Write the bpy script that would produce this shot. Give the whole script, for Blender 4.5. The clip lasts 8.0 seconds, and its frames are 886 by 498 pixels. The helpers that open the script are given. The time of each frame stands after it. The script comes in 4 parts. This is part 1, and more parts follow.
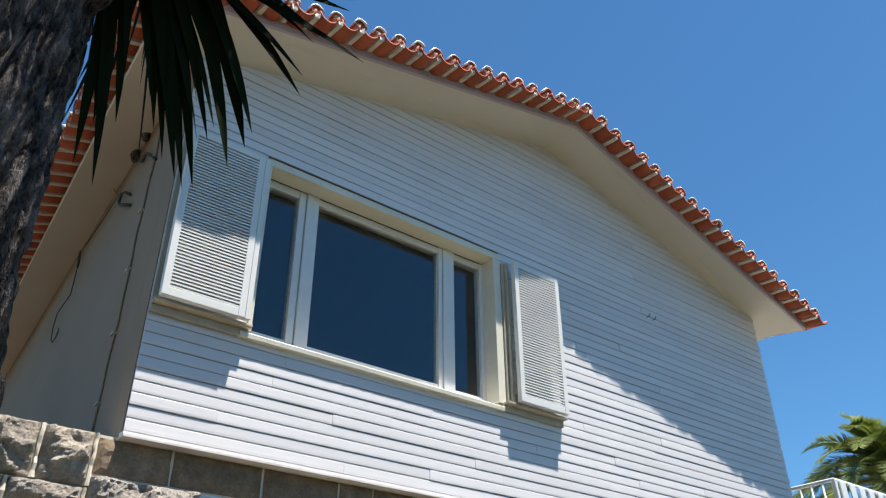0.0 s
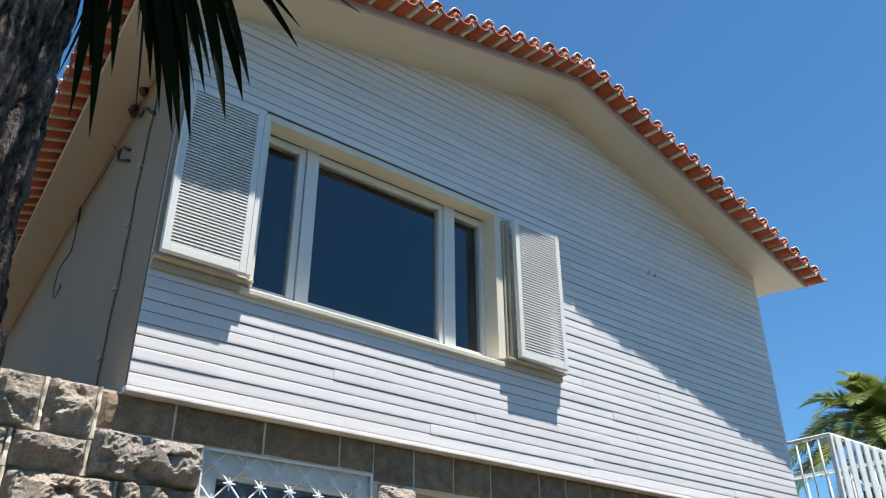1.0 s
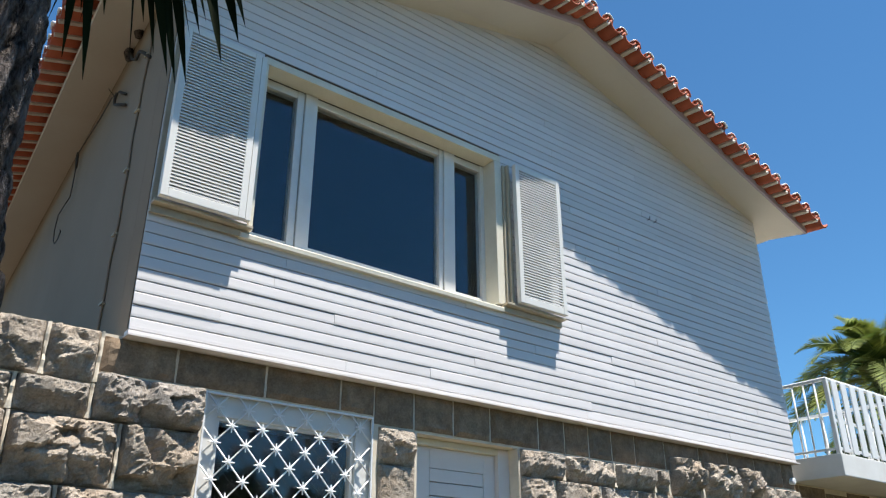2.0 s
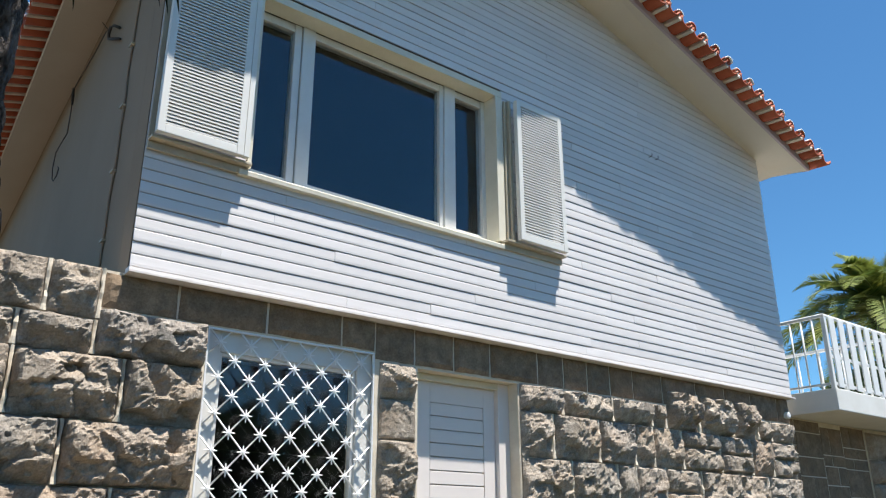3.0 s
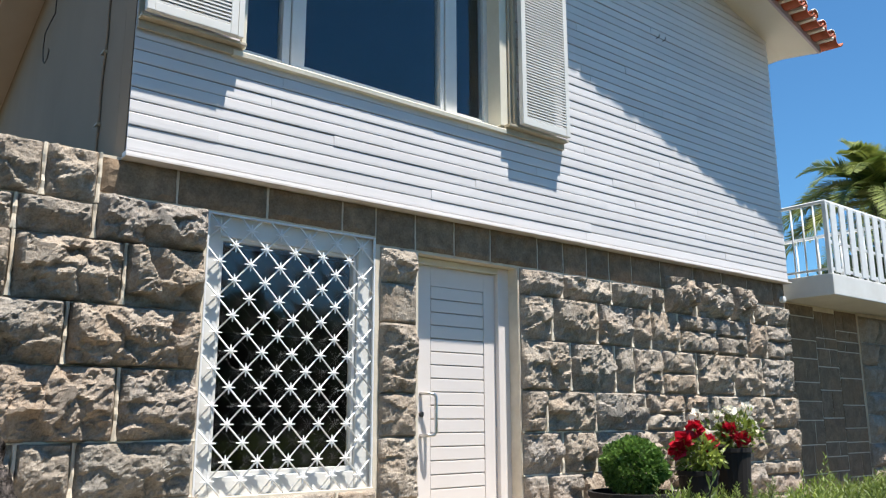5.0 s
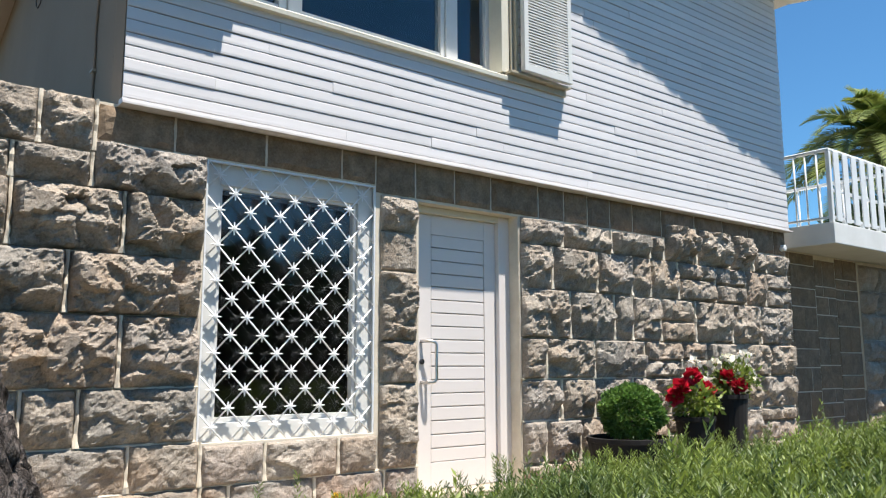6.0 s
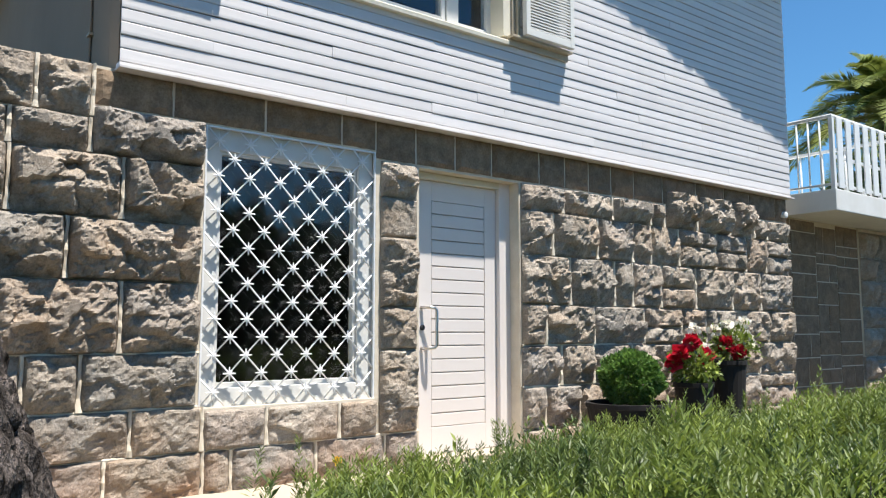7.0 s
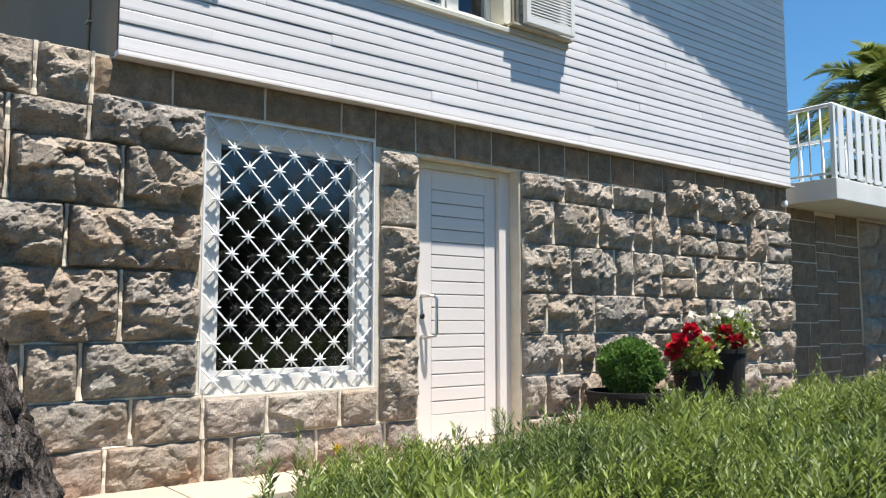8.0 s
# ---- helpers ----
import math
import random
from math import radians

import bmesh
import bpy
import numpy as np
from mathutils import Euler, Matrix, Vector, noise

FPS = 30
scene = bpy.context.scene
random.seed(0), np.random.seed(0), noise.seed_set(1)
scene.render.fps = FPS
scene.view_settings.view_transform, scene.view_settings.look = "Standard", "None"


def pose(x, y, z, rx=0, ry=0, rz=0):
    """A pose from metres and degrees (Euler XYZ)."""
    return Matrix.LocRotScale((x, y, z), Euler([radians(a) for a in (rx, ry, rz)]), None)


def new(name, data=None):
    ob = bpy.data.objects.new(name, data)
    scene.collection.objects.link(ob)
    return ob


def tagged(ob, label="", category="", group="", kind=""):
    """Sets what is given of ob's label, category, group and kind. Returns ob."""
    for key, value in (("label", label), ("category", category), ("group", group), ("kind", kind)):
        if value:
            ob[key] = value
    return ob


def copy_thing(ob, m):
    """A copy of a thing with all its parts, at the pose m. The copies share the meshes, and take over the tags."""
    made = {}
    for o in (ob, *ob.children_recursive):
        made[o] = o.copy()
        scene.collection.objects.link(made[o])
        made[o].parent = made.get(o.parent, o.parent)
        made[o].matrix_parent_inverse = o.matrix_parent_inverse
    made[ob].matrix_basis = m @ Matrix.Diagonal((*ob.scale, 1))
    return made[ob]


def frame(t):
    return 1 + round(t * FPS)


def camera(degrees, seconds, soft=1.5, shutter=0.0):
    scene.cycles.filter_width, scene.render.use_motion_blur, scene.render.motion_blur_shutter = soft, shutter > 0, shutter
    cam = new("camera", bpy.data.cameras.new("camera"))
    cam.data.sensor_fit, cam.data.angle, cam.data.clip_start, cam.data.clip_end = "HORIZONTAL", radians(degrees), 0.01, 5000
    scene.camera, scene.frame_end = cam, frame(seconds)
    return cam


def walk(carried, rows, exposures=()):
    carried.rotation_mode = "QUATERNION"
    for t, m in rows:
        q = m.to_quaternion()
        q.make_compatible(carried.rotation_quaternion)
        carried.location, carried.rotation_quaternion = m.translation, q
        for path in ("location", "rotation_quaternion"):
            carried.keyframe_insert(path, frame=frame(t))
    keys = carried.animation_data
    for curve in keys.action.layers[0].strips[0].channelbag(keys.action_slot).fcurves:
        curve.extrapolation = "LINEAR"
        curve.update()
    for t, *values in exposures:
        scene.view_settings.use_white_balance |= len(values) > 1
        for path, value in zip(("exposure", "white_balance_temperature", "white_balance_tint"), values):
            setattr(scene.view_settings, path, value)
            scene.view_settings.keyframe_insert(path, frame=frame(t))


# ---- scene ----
FOV = 57.63
cam = camera(FOV, 8.0, soft=1.2)


def stand(x, y, z, pitch, roll, yaw):
    return pose(x, y, z, 90 + pitch, 0, yaw) @ pose(0, 0, 0, 0, 0, -roll)


walk(cam, [
    (0.0, stand(0.002, -4.598, 0.860, 31.21, 0.38, -38.67)),
    (0.5, stand(0.006, -4.595, 0.859, 29.78, 0.32, -38.62)),
    (1.0, stand(0.010, -4.592, 0.858, 28.17, 0.24, -38.58)),
    (1.5, stand(0.015, -4.588, 0.857, 26.37, 0.22, -38.57)),
    (3.0, stand(0.032, -4.574, 0.853, 19.99, 0.19, -38.46)),
    (3.5, stand(0.038, -4.569, 0.852, 17.69, 0.19, -38.44)),
    (4.0, stand(0.044, -4.565, 0.850, 15.57, 0.17, -38.40)),
    (4.5, stand(0.048, -4.561, 0.849, 13.83, 0.15, -38.37)),
    (6.0, stand(0.063, -4.549, 0.846, 8.33, 0.13, -38.27)),
    (6.5, stand(0.066, -4.547, 0.846, 7.03, 0.10, -38.24)),
    (7.0, stand(0.069, -4.544, 0.845, 5.96, 0.06, -38.22)),
    (7.5, stand(0.071, -4.543, 0.845, 5.48, 0.06, -38.22)),
    (8.0, stand(0.071, -4.543, 0.844, 5.16, 0.04, -38.22)),
], [(0.0, 1.08, 5800, 7), (8.0, 1.08, 5800, 7)])

# ---- light ----
SUN_WAY = Vector((-0.42, 1.0, -3.5)).normalized()
to_sun = -SUN_WAY
world = bpy.data.worlds.new("sky")
scene.world = world
world.use_nodes = True
wt = world.node_tree
sky = wt.nodes.new("ShaderNodeTexSky")
sky.sky_type = "NISHITA"
sky.sun_disc = False
sky.sun_elevation = math.asin(to_sun.z)
sky.sun_rotation = math.atan2(to_sun.x, to_sun.y)
sky.air_density, sky.dust_density, sky.ozone_density = 1.0, 0.0, 3.6
# deep clear blue of a dry southern sky
tone = wt.nodes.new("ShaderNodeMix")
tone.data_type, tone.blend_type = "RGBA", "MULTIPLY"
tone.inputs[0].default_value = 1.0
tone.inputs[7].default_value = (0.71, 0.985, 1.05, 1)
wt.links.new(sky.outputs[0], tone.inputs[6])
wt.links.new(tone.outputs[2], wt.nodes["Background"].inputs[0])
wt.nodes["Background"].inputs[1].default_value = 0.064
sun_data = bpy.data.lights.new("sun", "SUN")
sun_data.energy, sun_data.angle, sun_data.color = 5.0, radians(0.53), (1.0, 0.875, 0.735)
sun = new("sun", sun_data)
sun.matrix_world = Matrix.Translation((3, -6, 14)) @ SUN_WAY.to_track_quat("-Z", "Y").to_matrix().to_4x4()


# ---- materials ----
def material(name, rough=0.6, metal=0.0):
    m = bpy.data.materials.new(name)
    m.use_nodes = True
    b = m.node_tree.nodes["Principled BSDF"]
    b.inputs["Roughness"].default_value = rough
    b.inputs["Metallic"].default_value = metal
    return m, m.node_tree, b


def coords(nt, scale=(1, 1, 1)):
    g = nt.nodes.new("ShaderNodeNewGeometry")
    mp = nt.nodes.new("ShaderNodeMapping")
    mp.inputs["Scale"].default_value = scale
    nt.links.new(g.outputs["Position"], mp.inputs["Vector"])
    return mp.outputs["Vector"]


def noise_node(nt, vec, scale, detail=4, rough=0.55):
    n = nt.nodes.new("ShaderNodeTexNoise")
    n.inputs["Scale"].default_value, n.inputs["Detail"].default_value, n.inputs["Roughness"].default_value = scale, detail, rough
    nt.links.new(vec, n.inputs["Vector"])
    return n.outputs["Fac"]


def ramp(nt, fac, stops):
    r = nt.nodes.new("ShaderNodeValToRGB")
    e = r.color_ramp.elements
    while len(e) < len(stops):
        e.new(0.5)
    for k, (p, c) in zip(e, stops):
        k.position, k.color = p, (*c, 1) if len(c) == 3 else c
    nt.links.new(fac, r.inputs["Fac"])
    return r.outputs["Color"]


def mix(nt, fac, a, b, how="MIX"):
    n = nt.nodes.new("ShaderNodeMix")
    n.data_type, n.blend_type = "RGBA", how
    for sock, v in ((n.inputs[0], fac), (n.inputs[6], a), (n.inputs[7], b)):
        if isinstance(v, (int, float)):
            sock.default_value = v
        elif isinstance(v, tuple):
            sock.default_value = (*v, 1)
        else:
            nt.links.new(v, sock)
    return n.outputs[2]


def bump(nt, b, height, strength, distance):
    n = nt.nodes.new("ShaderNodeBump")
    n.inputs["Strength"].default_value, n.inputs["Distance"].default_value = strength, distance
    nt.links.new(height, n.inputs["Height"])
    nt.links.new(n.outputs["Normal"], b.inputs["Normal"])


def object_random(nt):
    return nt.nodes.new("ShaderNodeObjectInfo").outputs["Random"]


def painted(name, colour, dirt, rough=0.5, scale=3.0, amount=0.5, vary=0.0, grain=(1, 1, 1), relief=0.15):
    """Paint with broad stains, fine specks and a slight relief."""
    m, nt, b = material(name, rough)
    v = coords(nt)
    big = ramp(nt, noise_node(nt, v, scale, 6, 0.6), [(0.35, (0, 0, 0)), (0.75, (1, 1, 1))])
    fine = noise_node(nt, coords(nt, grain), 40, 4, 0.7)
    c = mix(nt, big, colour, tuple(a * (1 - amount) + d * amount for a, d in zip(colour, dirt)))
    c = mix(nt, 0.12, c, ramp(nt, fine, [(0.3, dirt), (0.7, colour)]))
    if vary:
        c = mix(nt, 1.0, c, ramp(nt, object_random(nt), [(0, (1 - vary,) * 3), (1, (1, 1, 1))]), "MULTIPLY")
    nt.links.new(c, b.inputs["Base Color"])
    bump(nt, b, fine, relief, 0.004)
    return m


SIDING = painted("white_siding_paint", (0.71, 0.685, 0.675), (0.60, 0.57, 0.55), 0.5, 1.4, 0.5, 0.10, (0.06, 1, 1), 0.25)
LIP = painted("siding_lip_paint", (0.76, 0.72, 0.70), (0.45, 0.38, 0.32), 0.55, 5, 0.7)
SOFFIT = painted("cream_soffit_paint", (0.66, 0.61, 0.52), (0.55, 0.48, 0.38), 0.8, 1.2, 0.5)
FASCIA = painted("fascia_paint", (0.46, 0.375, 0.40), (0.36, 0.29, 0.30), 0.8, 2.5, 0.6)
# beige taken down to brown so the colour carries the flank's shade
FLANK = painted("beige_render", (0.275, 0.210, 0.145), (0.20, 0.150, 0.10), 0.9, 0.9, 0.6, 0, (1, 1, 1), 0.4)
FRAME = painted("white_frame_paint", (0.70, 0.69, 0.66), (0.56, 0.53, 0.47), 0.4, 6, 0.35)
CREAM = painted("cream_casing_paint", (0.74, 0.70, 0.58), (0.55, 0.49, 0.36), 0.55, 4, 0.5)
SHUTTER = painted("shutter_paint", (0.72, 0.71, 0.67), (0.58, 0.55, 0.48), 0.5, 4, 0.4)
TAN = painted("tan_rail_paint", (0.48, 0.42, 0.31), (0.30, 0.25, 0.18), 0.6, 8, 0.6)
DOOR = painted("door_paint", (0.76, 0.70, 0.66), (0.66, 0.59, 0.54), 0.38, 3, 0.3)
GRILLE = painted("white_iron_paint", (0.82, 0.82, 0.82), (0.62, 0.60, 0.57), 0.4, 12, 0.3)
RAIL = painted("white_rail_paint", (0.80, 0.80, 0.78), (0.58, 0.56, 0.52), 0.45, 6, 0.4)
CONCRETE_PAINT = painted("painted_concrete", (0.74, 0.74, 0.71), (0.52, 0.50, 0.45), 0.75, 2.5, 0.5)
PLUG = painted("pale_mortar", (0.66, 0.58, 0.49), (0.40, 0.34, 0.28), 0.9, 14, 0.7)
MORTAR = painted("cream_mortar", (0.74, 0.66, 0.53), (0.50, 0.42, 0.31), 0.95, 7, 0.6, 0, (1, 1, 1), 0.7)
PAVING = painted("pale_paving", (0.45, 0.385, 0.285), (0.38, 0.32, 0.24), 0.9, 4, 0.6, 0.1, (1, 1, 1), 0.5)
# near-black walls stand in for the rooms' lack of light
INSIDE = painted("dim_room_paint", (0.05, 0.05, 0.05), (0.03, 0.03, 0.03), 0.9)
BLACK = painted("black_plastic", (0.02, 0.02, 0.02), (0.03, 0.03, 0.03), 0.4)
CABLE = painted("dark_cable", (0.03, 0.025, 0.02), (0.06, 0.05, 0.04), 0.7)
POT = painted("dark_pot_glaze", (0.010, 0.008, 0.007), (0.018, 0.014, 0.012), 0.85, 5, 0.6)
SOIL = painted("soil", (0.09, 0.065, 0.045), (0.05, 0.035, 0.025), 1.0, 3, 0.8, 0, (1, 1, 1), 1.0)


def metal_material():
    m, nt, b = material("brushed_steel", 0.28, 1.0)
    b.inputs["Base Color"].default_value = (0.62, 0.60, 0.57, 1)
    return m


def glass_material():
    m, nt, b = material("window_glass", 0.0)
    b.inputs["Base Color"].default_value = (0.86, 0.92, 0.96, 1)
    b.inputs["Transmission Weight"].default_value = 1.0
    b.inputs["IOR"].default_value = 1.5
    return m


def tile_material():
    m, nt, b = material("terracotta", 0.75)
    v = coords(nt)
    big = noise_node(nt, v, 4, 5, 0.6)
    c = ramp(nt, big, [(0.25, (0.30, 0.062, 0.022)), (0.55, (0.40, 0.088, 0.03)), (0.8, (0.50, 0.15, 0.065))])
    c = mix(nt, 1.0, c, ramp(nt, object_random(nt), [(0, (0.78, 0.74, 0.72)), (1, (1.05, 1.05, 1.05))]), "MULTIPLY")
    nt.links.new(c, b.inputs["Base Color"])
    bump(nt, b, noise_node(nt, v, 90, 4, 0.7), 0.3, 0.004)
    return m


def stone_material(name, smooth=0.0):
    m, nt, b = material(name, 0.92)
    v = coords(nt)
    big, mid, fine = noise_node(nt, v, 2.2, 5, 0.6), noise_node(nt, v, 11, 6, 0.65), noise_node(nt, v, 70, 6, 0.75)
    # mid and fine also drive the bump: cavity shade darkens their dips in colour
    c = ramp(nt, mid, [(0.30, (0.15, 0.127, 0.100)), (0.5, (0.30, 0.258, 0.212)), (0.70, (0.50, 0.44, 0.375))])
    c = mix(nt, ramp(nt, big, [(0.46, (0, 0, 0)), (0.68, (0.7, 0.7, 0.7))]), c, (0.36, 0.26, 0.165))
    r = object_random(nt)
    c = mix(nt, 1.0, c, ramp(nt, r, [(0, (0.80, 0.82, 0.80)), (0.3, (1.0, 1.0, 1.02)), (0.6, (0.98, 0.92, 0.82)), (0.85, (1.22, 1.19, 1.13)), (1, (1.0, 0.86, 0.72))]), "MULTIPLY")
    c = mix(nt, 0.30, c, ramp(nt, fine, [(0.34, (0.065, 0.053, 0.042)), (0.60, (0.52, 0.48, 0.425))]))
    if not smooth:
        # rusty stain low on the wall, by the path
        sep = nt.nodes.new("ShaderNodeSeparateXYZ")
        g = nt.nodes.new("ShaderNodeNewGeometry")
        nt.links.new(g.outputs["Position"], sep.inputs[0])
        low = nt.nodes.new("ShaderNodeMapRange")
        for k, val in ((1, 0.42), (2, -0.1), (3, 0.0), (4, 0.65)):
            low.inputs[k].default_value = val
        nt.links.new(sep.outputs["Z"], low.inputs[0])
        f = nt.nodes.new("ShaderNodeMath")
        f.operation = "MULTIPLY"
        nt.links.new(low.outputs[0], f.inputs[0])
        nt.links.new(ramp(nt, noise_node(nt, v, 3.1, 4), [(0.38, (0, 0, 0)), (0.6, (1, 1, 1))]), f.inputs[1])
        c = mix(nt, f.outputs[0], c, (0.36, 0.19, 0.10))
    nt.links.new(c, b.inputs["Base Color"])
    # sawn stone multiplied darker to carry the shade under boards and balcony
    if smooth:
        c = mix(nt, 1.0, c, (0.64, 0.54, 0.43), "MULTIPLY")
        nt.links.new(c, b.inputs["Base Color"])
    h = nt.nodes.new("ShaderNodeMath")
    h.operation = "MULTIPLY_ADD"
    nt.links.new(mid, h.inputs[0])
    h.inputs[1].default_value = 1.6
    nt.links.new(fine, h.inputs[2])
    bump(nt, b, h.outputs[0], 0.75 - 0.35 * smooth, 0.019 * (1 - 0.5 * smooth))
    return m


def leaf_material(name, dark, light, rough=0.5, through_light=0.25, islands=True, scale=1.2):
    m, nt, b = material(name, rough)
    v = coords(nt)
    g = nt.nodes.new("ShaderNodeNewGeometry")
    c = ramp(nt, noise_node(nt, v, scale, 3), [(0.35, dark), (0.68, light)])
    if islands:
        c = mix(nt, 1.0, c, ramp(nt, g.outputs["Random Per Island"], [(0, (0.6, 0.62, 0.6)), (0.7, (1, 1, 1)), (1, (1.35, 1.3, 1.1))]), "MULTIPLY")
    nt.links.new(c, b.inputs["Base Color"])
    tr = nt.nodes.new("ShaderNodeBsdfTranslucent")
    nt.links.new(c, tr.inputs["Color"])
    mx = nt.nodes.new("ShaderNodeMixShader")
    mx.inputs[0].default_value = through_light
    nt.links.new(b.outputs[0], mx.inputs[1])
    nt.links.new(tr.outputs[0], mx.inputs[2])
    nt.links.new(mx.outputs[0], nt.nodes["Material Output"].inputs["Surface"])
    return m


def bark_material():
    m, nt, b = material("palm_bark", 0.9)
    v = coords(nt, (1, 1, 0.30))
    w = noise_node(nt, v, 21, 6, 0.7)
    f = noise_node(nt, v, 75, 4, 0.7)
    c = ramp(nt, w, [(0.42, (0.005, 0.004, 0.003)), (0.51, (0.11, 0.088, 0.074)), (0.64, (0.40, 0.335, 0.30))])
    c = mix(nt, 0.45, c, ramp(nt, f, [(0.40, (0.010, 0.008, 0.007)), (0.62, (0.34, 0.29, 0.26))]))
    nt.links.new(c, b.inputs["Base Color"])
    h = nt.nodes.new("ShaderNodeMath")
    h.operation = "MULTIPLY_ADD"
    nt.links.new(w, h.inputs[0])
    h.inputs[1].default_value = 2.0
    nt.links.new(f, h.inputs[2])
    bump(nt, b, h.outputs[0], 1.0, 0.07)
    return m


def ground_material():
    m, nt, b = material("garden_ground", 1.0)
    v = coords(nt)
    c = ramp(nt, noise_node(nt, v, 0.35, 6, 0.65), [(0.35, (0.05, 0.05, 0.026)), (0.55, (0.085, 0.07, 0.045)), (0.7, (0.13, 0.10, 0.065))])
    nt.links.new(mix(nt, 0.4, c, ramp(nt, noise_node(nt, v, 30, 5), [(0.3, (0.035, 0.032, 0.018)), (0.7, (0.14, 0.115, 0.075))])), b.inputs["Base Color"])
    bump(nt, b, noise_node(nt, v, 25, 5), 0.8, 0.03)
    return m


STEEL, GLASS, TILE = metal_material(), glass_material(), tile_material()
ROCK, SHADED_FLATSTONE = stone_material("rock_faced_stone"), stone_material("sawn_stone", 1.0)
BARK, GROUND = bark_material(), ground_material()
BARK.node_tree.nodes["Principled BSDF"].inputs["Specular IOR Level"].default_value = 0.15
SHRUB = leaf_material("shrub_leaf", (0.075, 0.118, 0.035), (0.27, 0.335, 0.055), 0.5, 0.36, True, 1.6)
BUSH = leaf_material("box_leaf", (0.07, 0.15, 0.025), (0.20, 0.32, 0.07), 0.45, 0.4, True, 9)
# crown shade is put into the leaf colour, hence nearly black
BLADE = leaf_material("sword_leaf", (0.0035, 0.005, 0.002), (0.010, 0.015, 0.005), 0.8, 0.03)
FROND = leaf_material("palm_frond", (0.10, 0.16, 0.03), (0.32, 0.34, 0.07), 0.45, 0.3)
TREE_LEAF = leaf_material("tree_leaf", (0.025, 0.05, 0.014), (0.06, 0.09, 0.03), 0.6, 0.2)
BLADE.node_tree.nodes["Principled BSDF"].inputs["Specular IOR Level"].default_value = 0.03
RED = leaf_material("red_petal", (0.42, 0.006, 0.02), (0.62, 0.015, 0.05), 0.5, 0.3, True, 20)
WHITE = leaf_material("white_petal", (0.80, 0.76, 0.68), (0.88, 0.86, 0.82), 0.5, 0.3, True, 20)
YELLOW = leaf_material("yellow_petal", (0.75, 0.48, 0.02), (0.85, 0.6, 0.04), 0.5, 0.3, True, 20)


# ---- mesh helpers ----
def mesh_of(name, verts, faces, mat, smooth=False):
    me = bpy.data.meshes.new(name)
    me.from_pydata(verts, [], faces)
    me.materials.append(mat)
    if smooth:
        me.shade_smooth()
    me.update()
    return me


def link(name, me, parent=None, label=""):
    ob = new(name, me)
    ob.parent = parent
    if label:
        ob["label"] = label
    return ob


def part(name, bm, mat, parent=None, label="", smooth=False):
    me = bpy.data.meshes.new(name)
    bmesh.ops.recalc_face_normals(bm, faces=bm.faces)
    bm.to_mesh(me)
    bm.free()
    me.materials.append(mat)
    if smooth:
        me.shade_smooth()
    return link(name, me, parent, label)


def thing(name, label, category, group="", kind="", at=(0, 0, 0)):
    ob = new(name)
    ob.location = at
    return tagged(ob, label, category, group, kind)


def add_box(bm, x0, x1, y0, y1, z0, z1, bevel=0.0):
    vs = [bm.verts.new(p) for p in ((x0, y0, z0), (x1, y0, z0), (x1, y1, z0), (x0, y1, z0), (x0, y0, z1), (x1, y0, z1), (x1, y1, z1), (x0, y1, z1))]
    fs = [bm.faces.new([vs[i] for i in f]) for f in ((0, 3, 2, 1), (4, 5, 6, 7), (0, 1, 5, 4), (1, 2, 6, 5), (2, 3, 7, 6), (3, 0, 4, 7))]
    if bevel:
        es = list({e for f in fs for e in f.edges})
        bmesh.ops.bevel(bm, geom=es, offset=bevel, segments=2, affect="EDGES", profile=0.6)


def box(x0, x1, y0, y1, z0, z1, bevel=0.0):
    bm = bmesh.new()
    add_box(bm, x0, x1, y0, y1, z0, z1, bevel)
    return bm


def prism(poly, y0, y1):
    """A polygon of (x, z), pulled along y."""
    bm = bmesh.new()
    a = [bm.verts.new((x, y0, z)) for x, z in poly]
    b = [bm.verts.new((x, y1, z)) for x, z in poly]
    bm.faces.new(a)
    bm.faces.new(b[::-1])
    for i in range(len(a)):
        j = (i + 1) % len(a)
        bm.faces.new((a[j], a[i], b[i], b[j]))
    return bm


def add_tube(bm, points, radius, sides=8):
    """A tube along points; radius is a number or a list."""
    pts = [Vector(p) for p in points]
    rings = []
    for i, p in enumerate(pts):
        d = (pts[min(i + 1, len(pts) - 1)] - pts[max(i - 1, 0)]).normalized()
        u = d.cross(Vector((0.12, 0.97, 0.2))).normalized()
        w = d.cross(u)
        r = radius[i] if isinstance(radius, (list, tuple)) else radius
        rings.append([bm.verts.new(p + (u * math.cos(a) + w * math.sin(a)) * r) for a in (2 * math.pi * k / sides for k in range(sides))])
    for a, b in zip(rings, rings[1:]):
        for k in range(sides):
            bm.faces.new((a[k], a[(k + 1) % sides], b[(k + 1) % sides], b[k]))
    bm.faces.new(rings[0][::-1])
    bm.faces.new(rings[-1])


def tube(points, radius, sides=8):
    bm = bmesh.new()
    add_tube(bm, points, radius, sides)
    return bm


def lathe(profile, sides=24):
    """Turns (radius, z) pairs round z."""
    bm = bmesh.new()
    rings = [[bm.verts.new((r * math.cos(2 * math.pi * k / sides), r * math.sin(2 * math.pi * k / sides), z)) for k in range(sides)] for r, z in profile]
    for a, b in zip(rings, rings[1:]):
        for k in range(sides):
            bm.faces.new((a[k], a[(k + 1) % sides], b[(k + 1) % sides], b[k]))
    bm.faces.new(rings[0][::-1])
    bm.faces.new(rings[-1])
    return bm


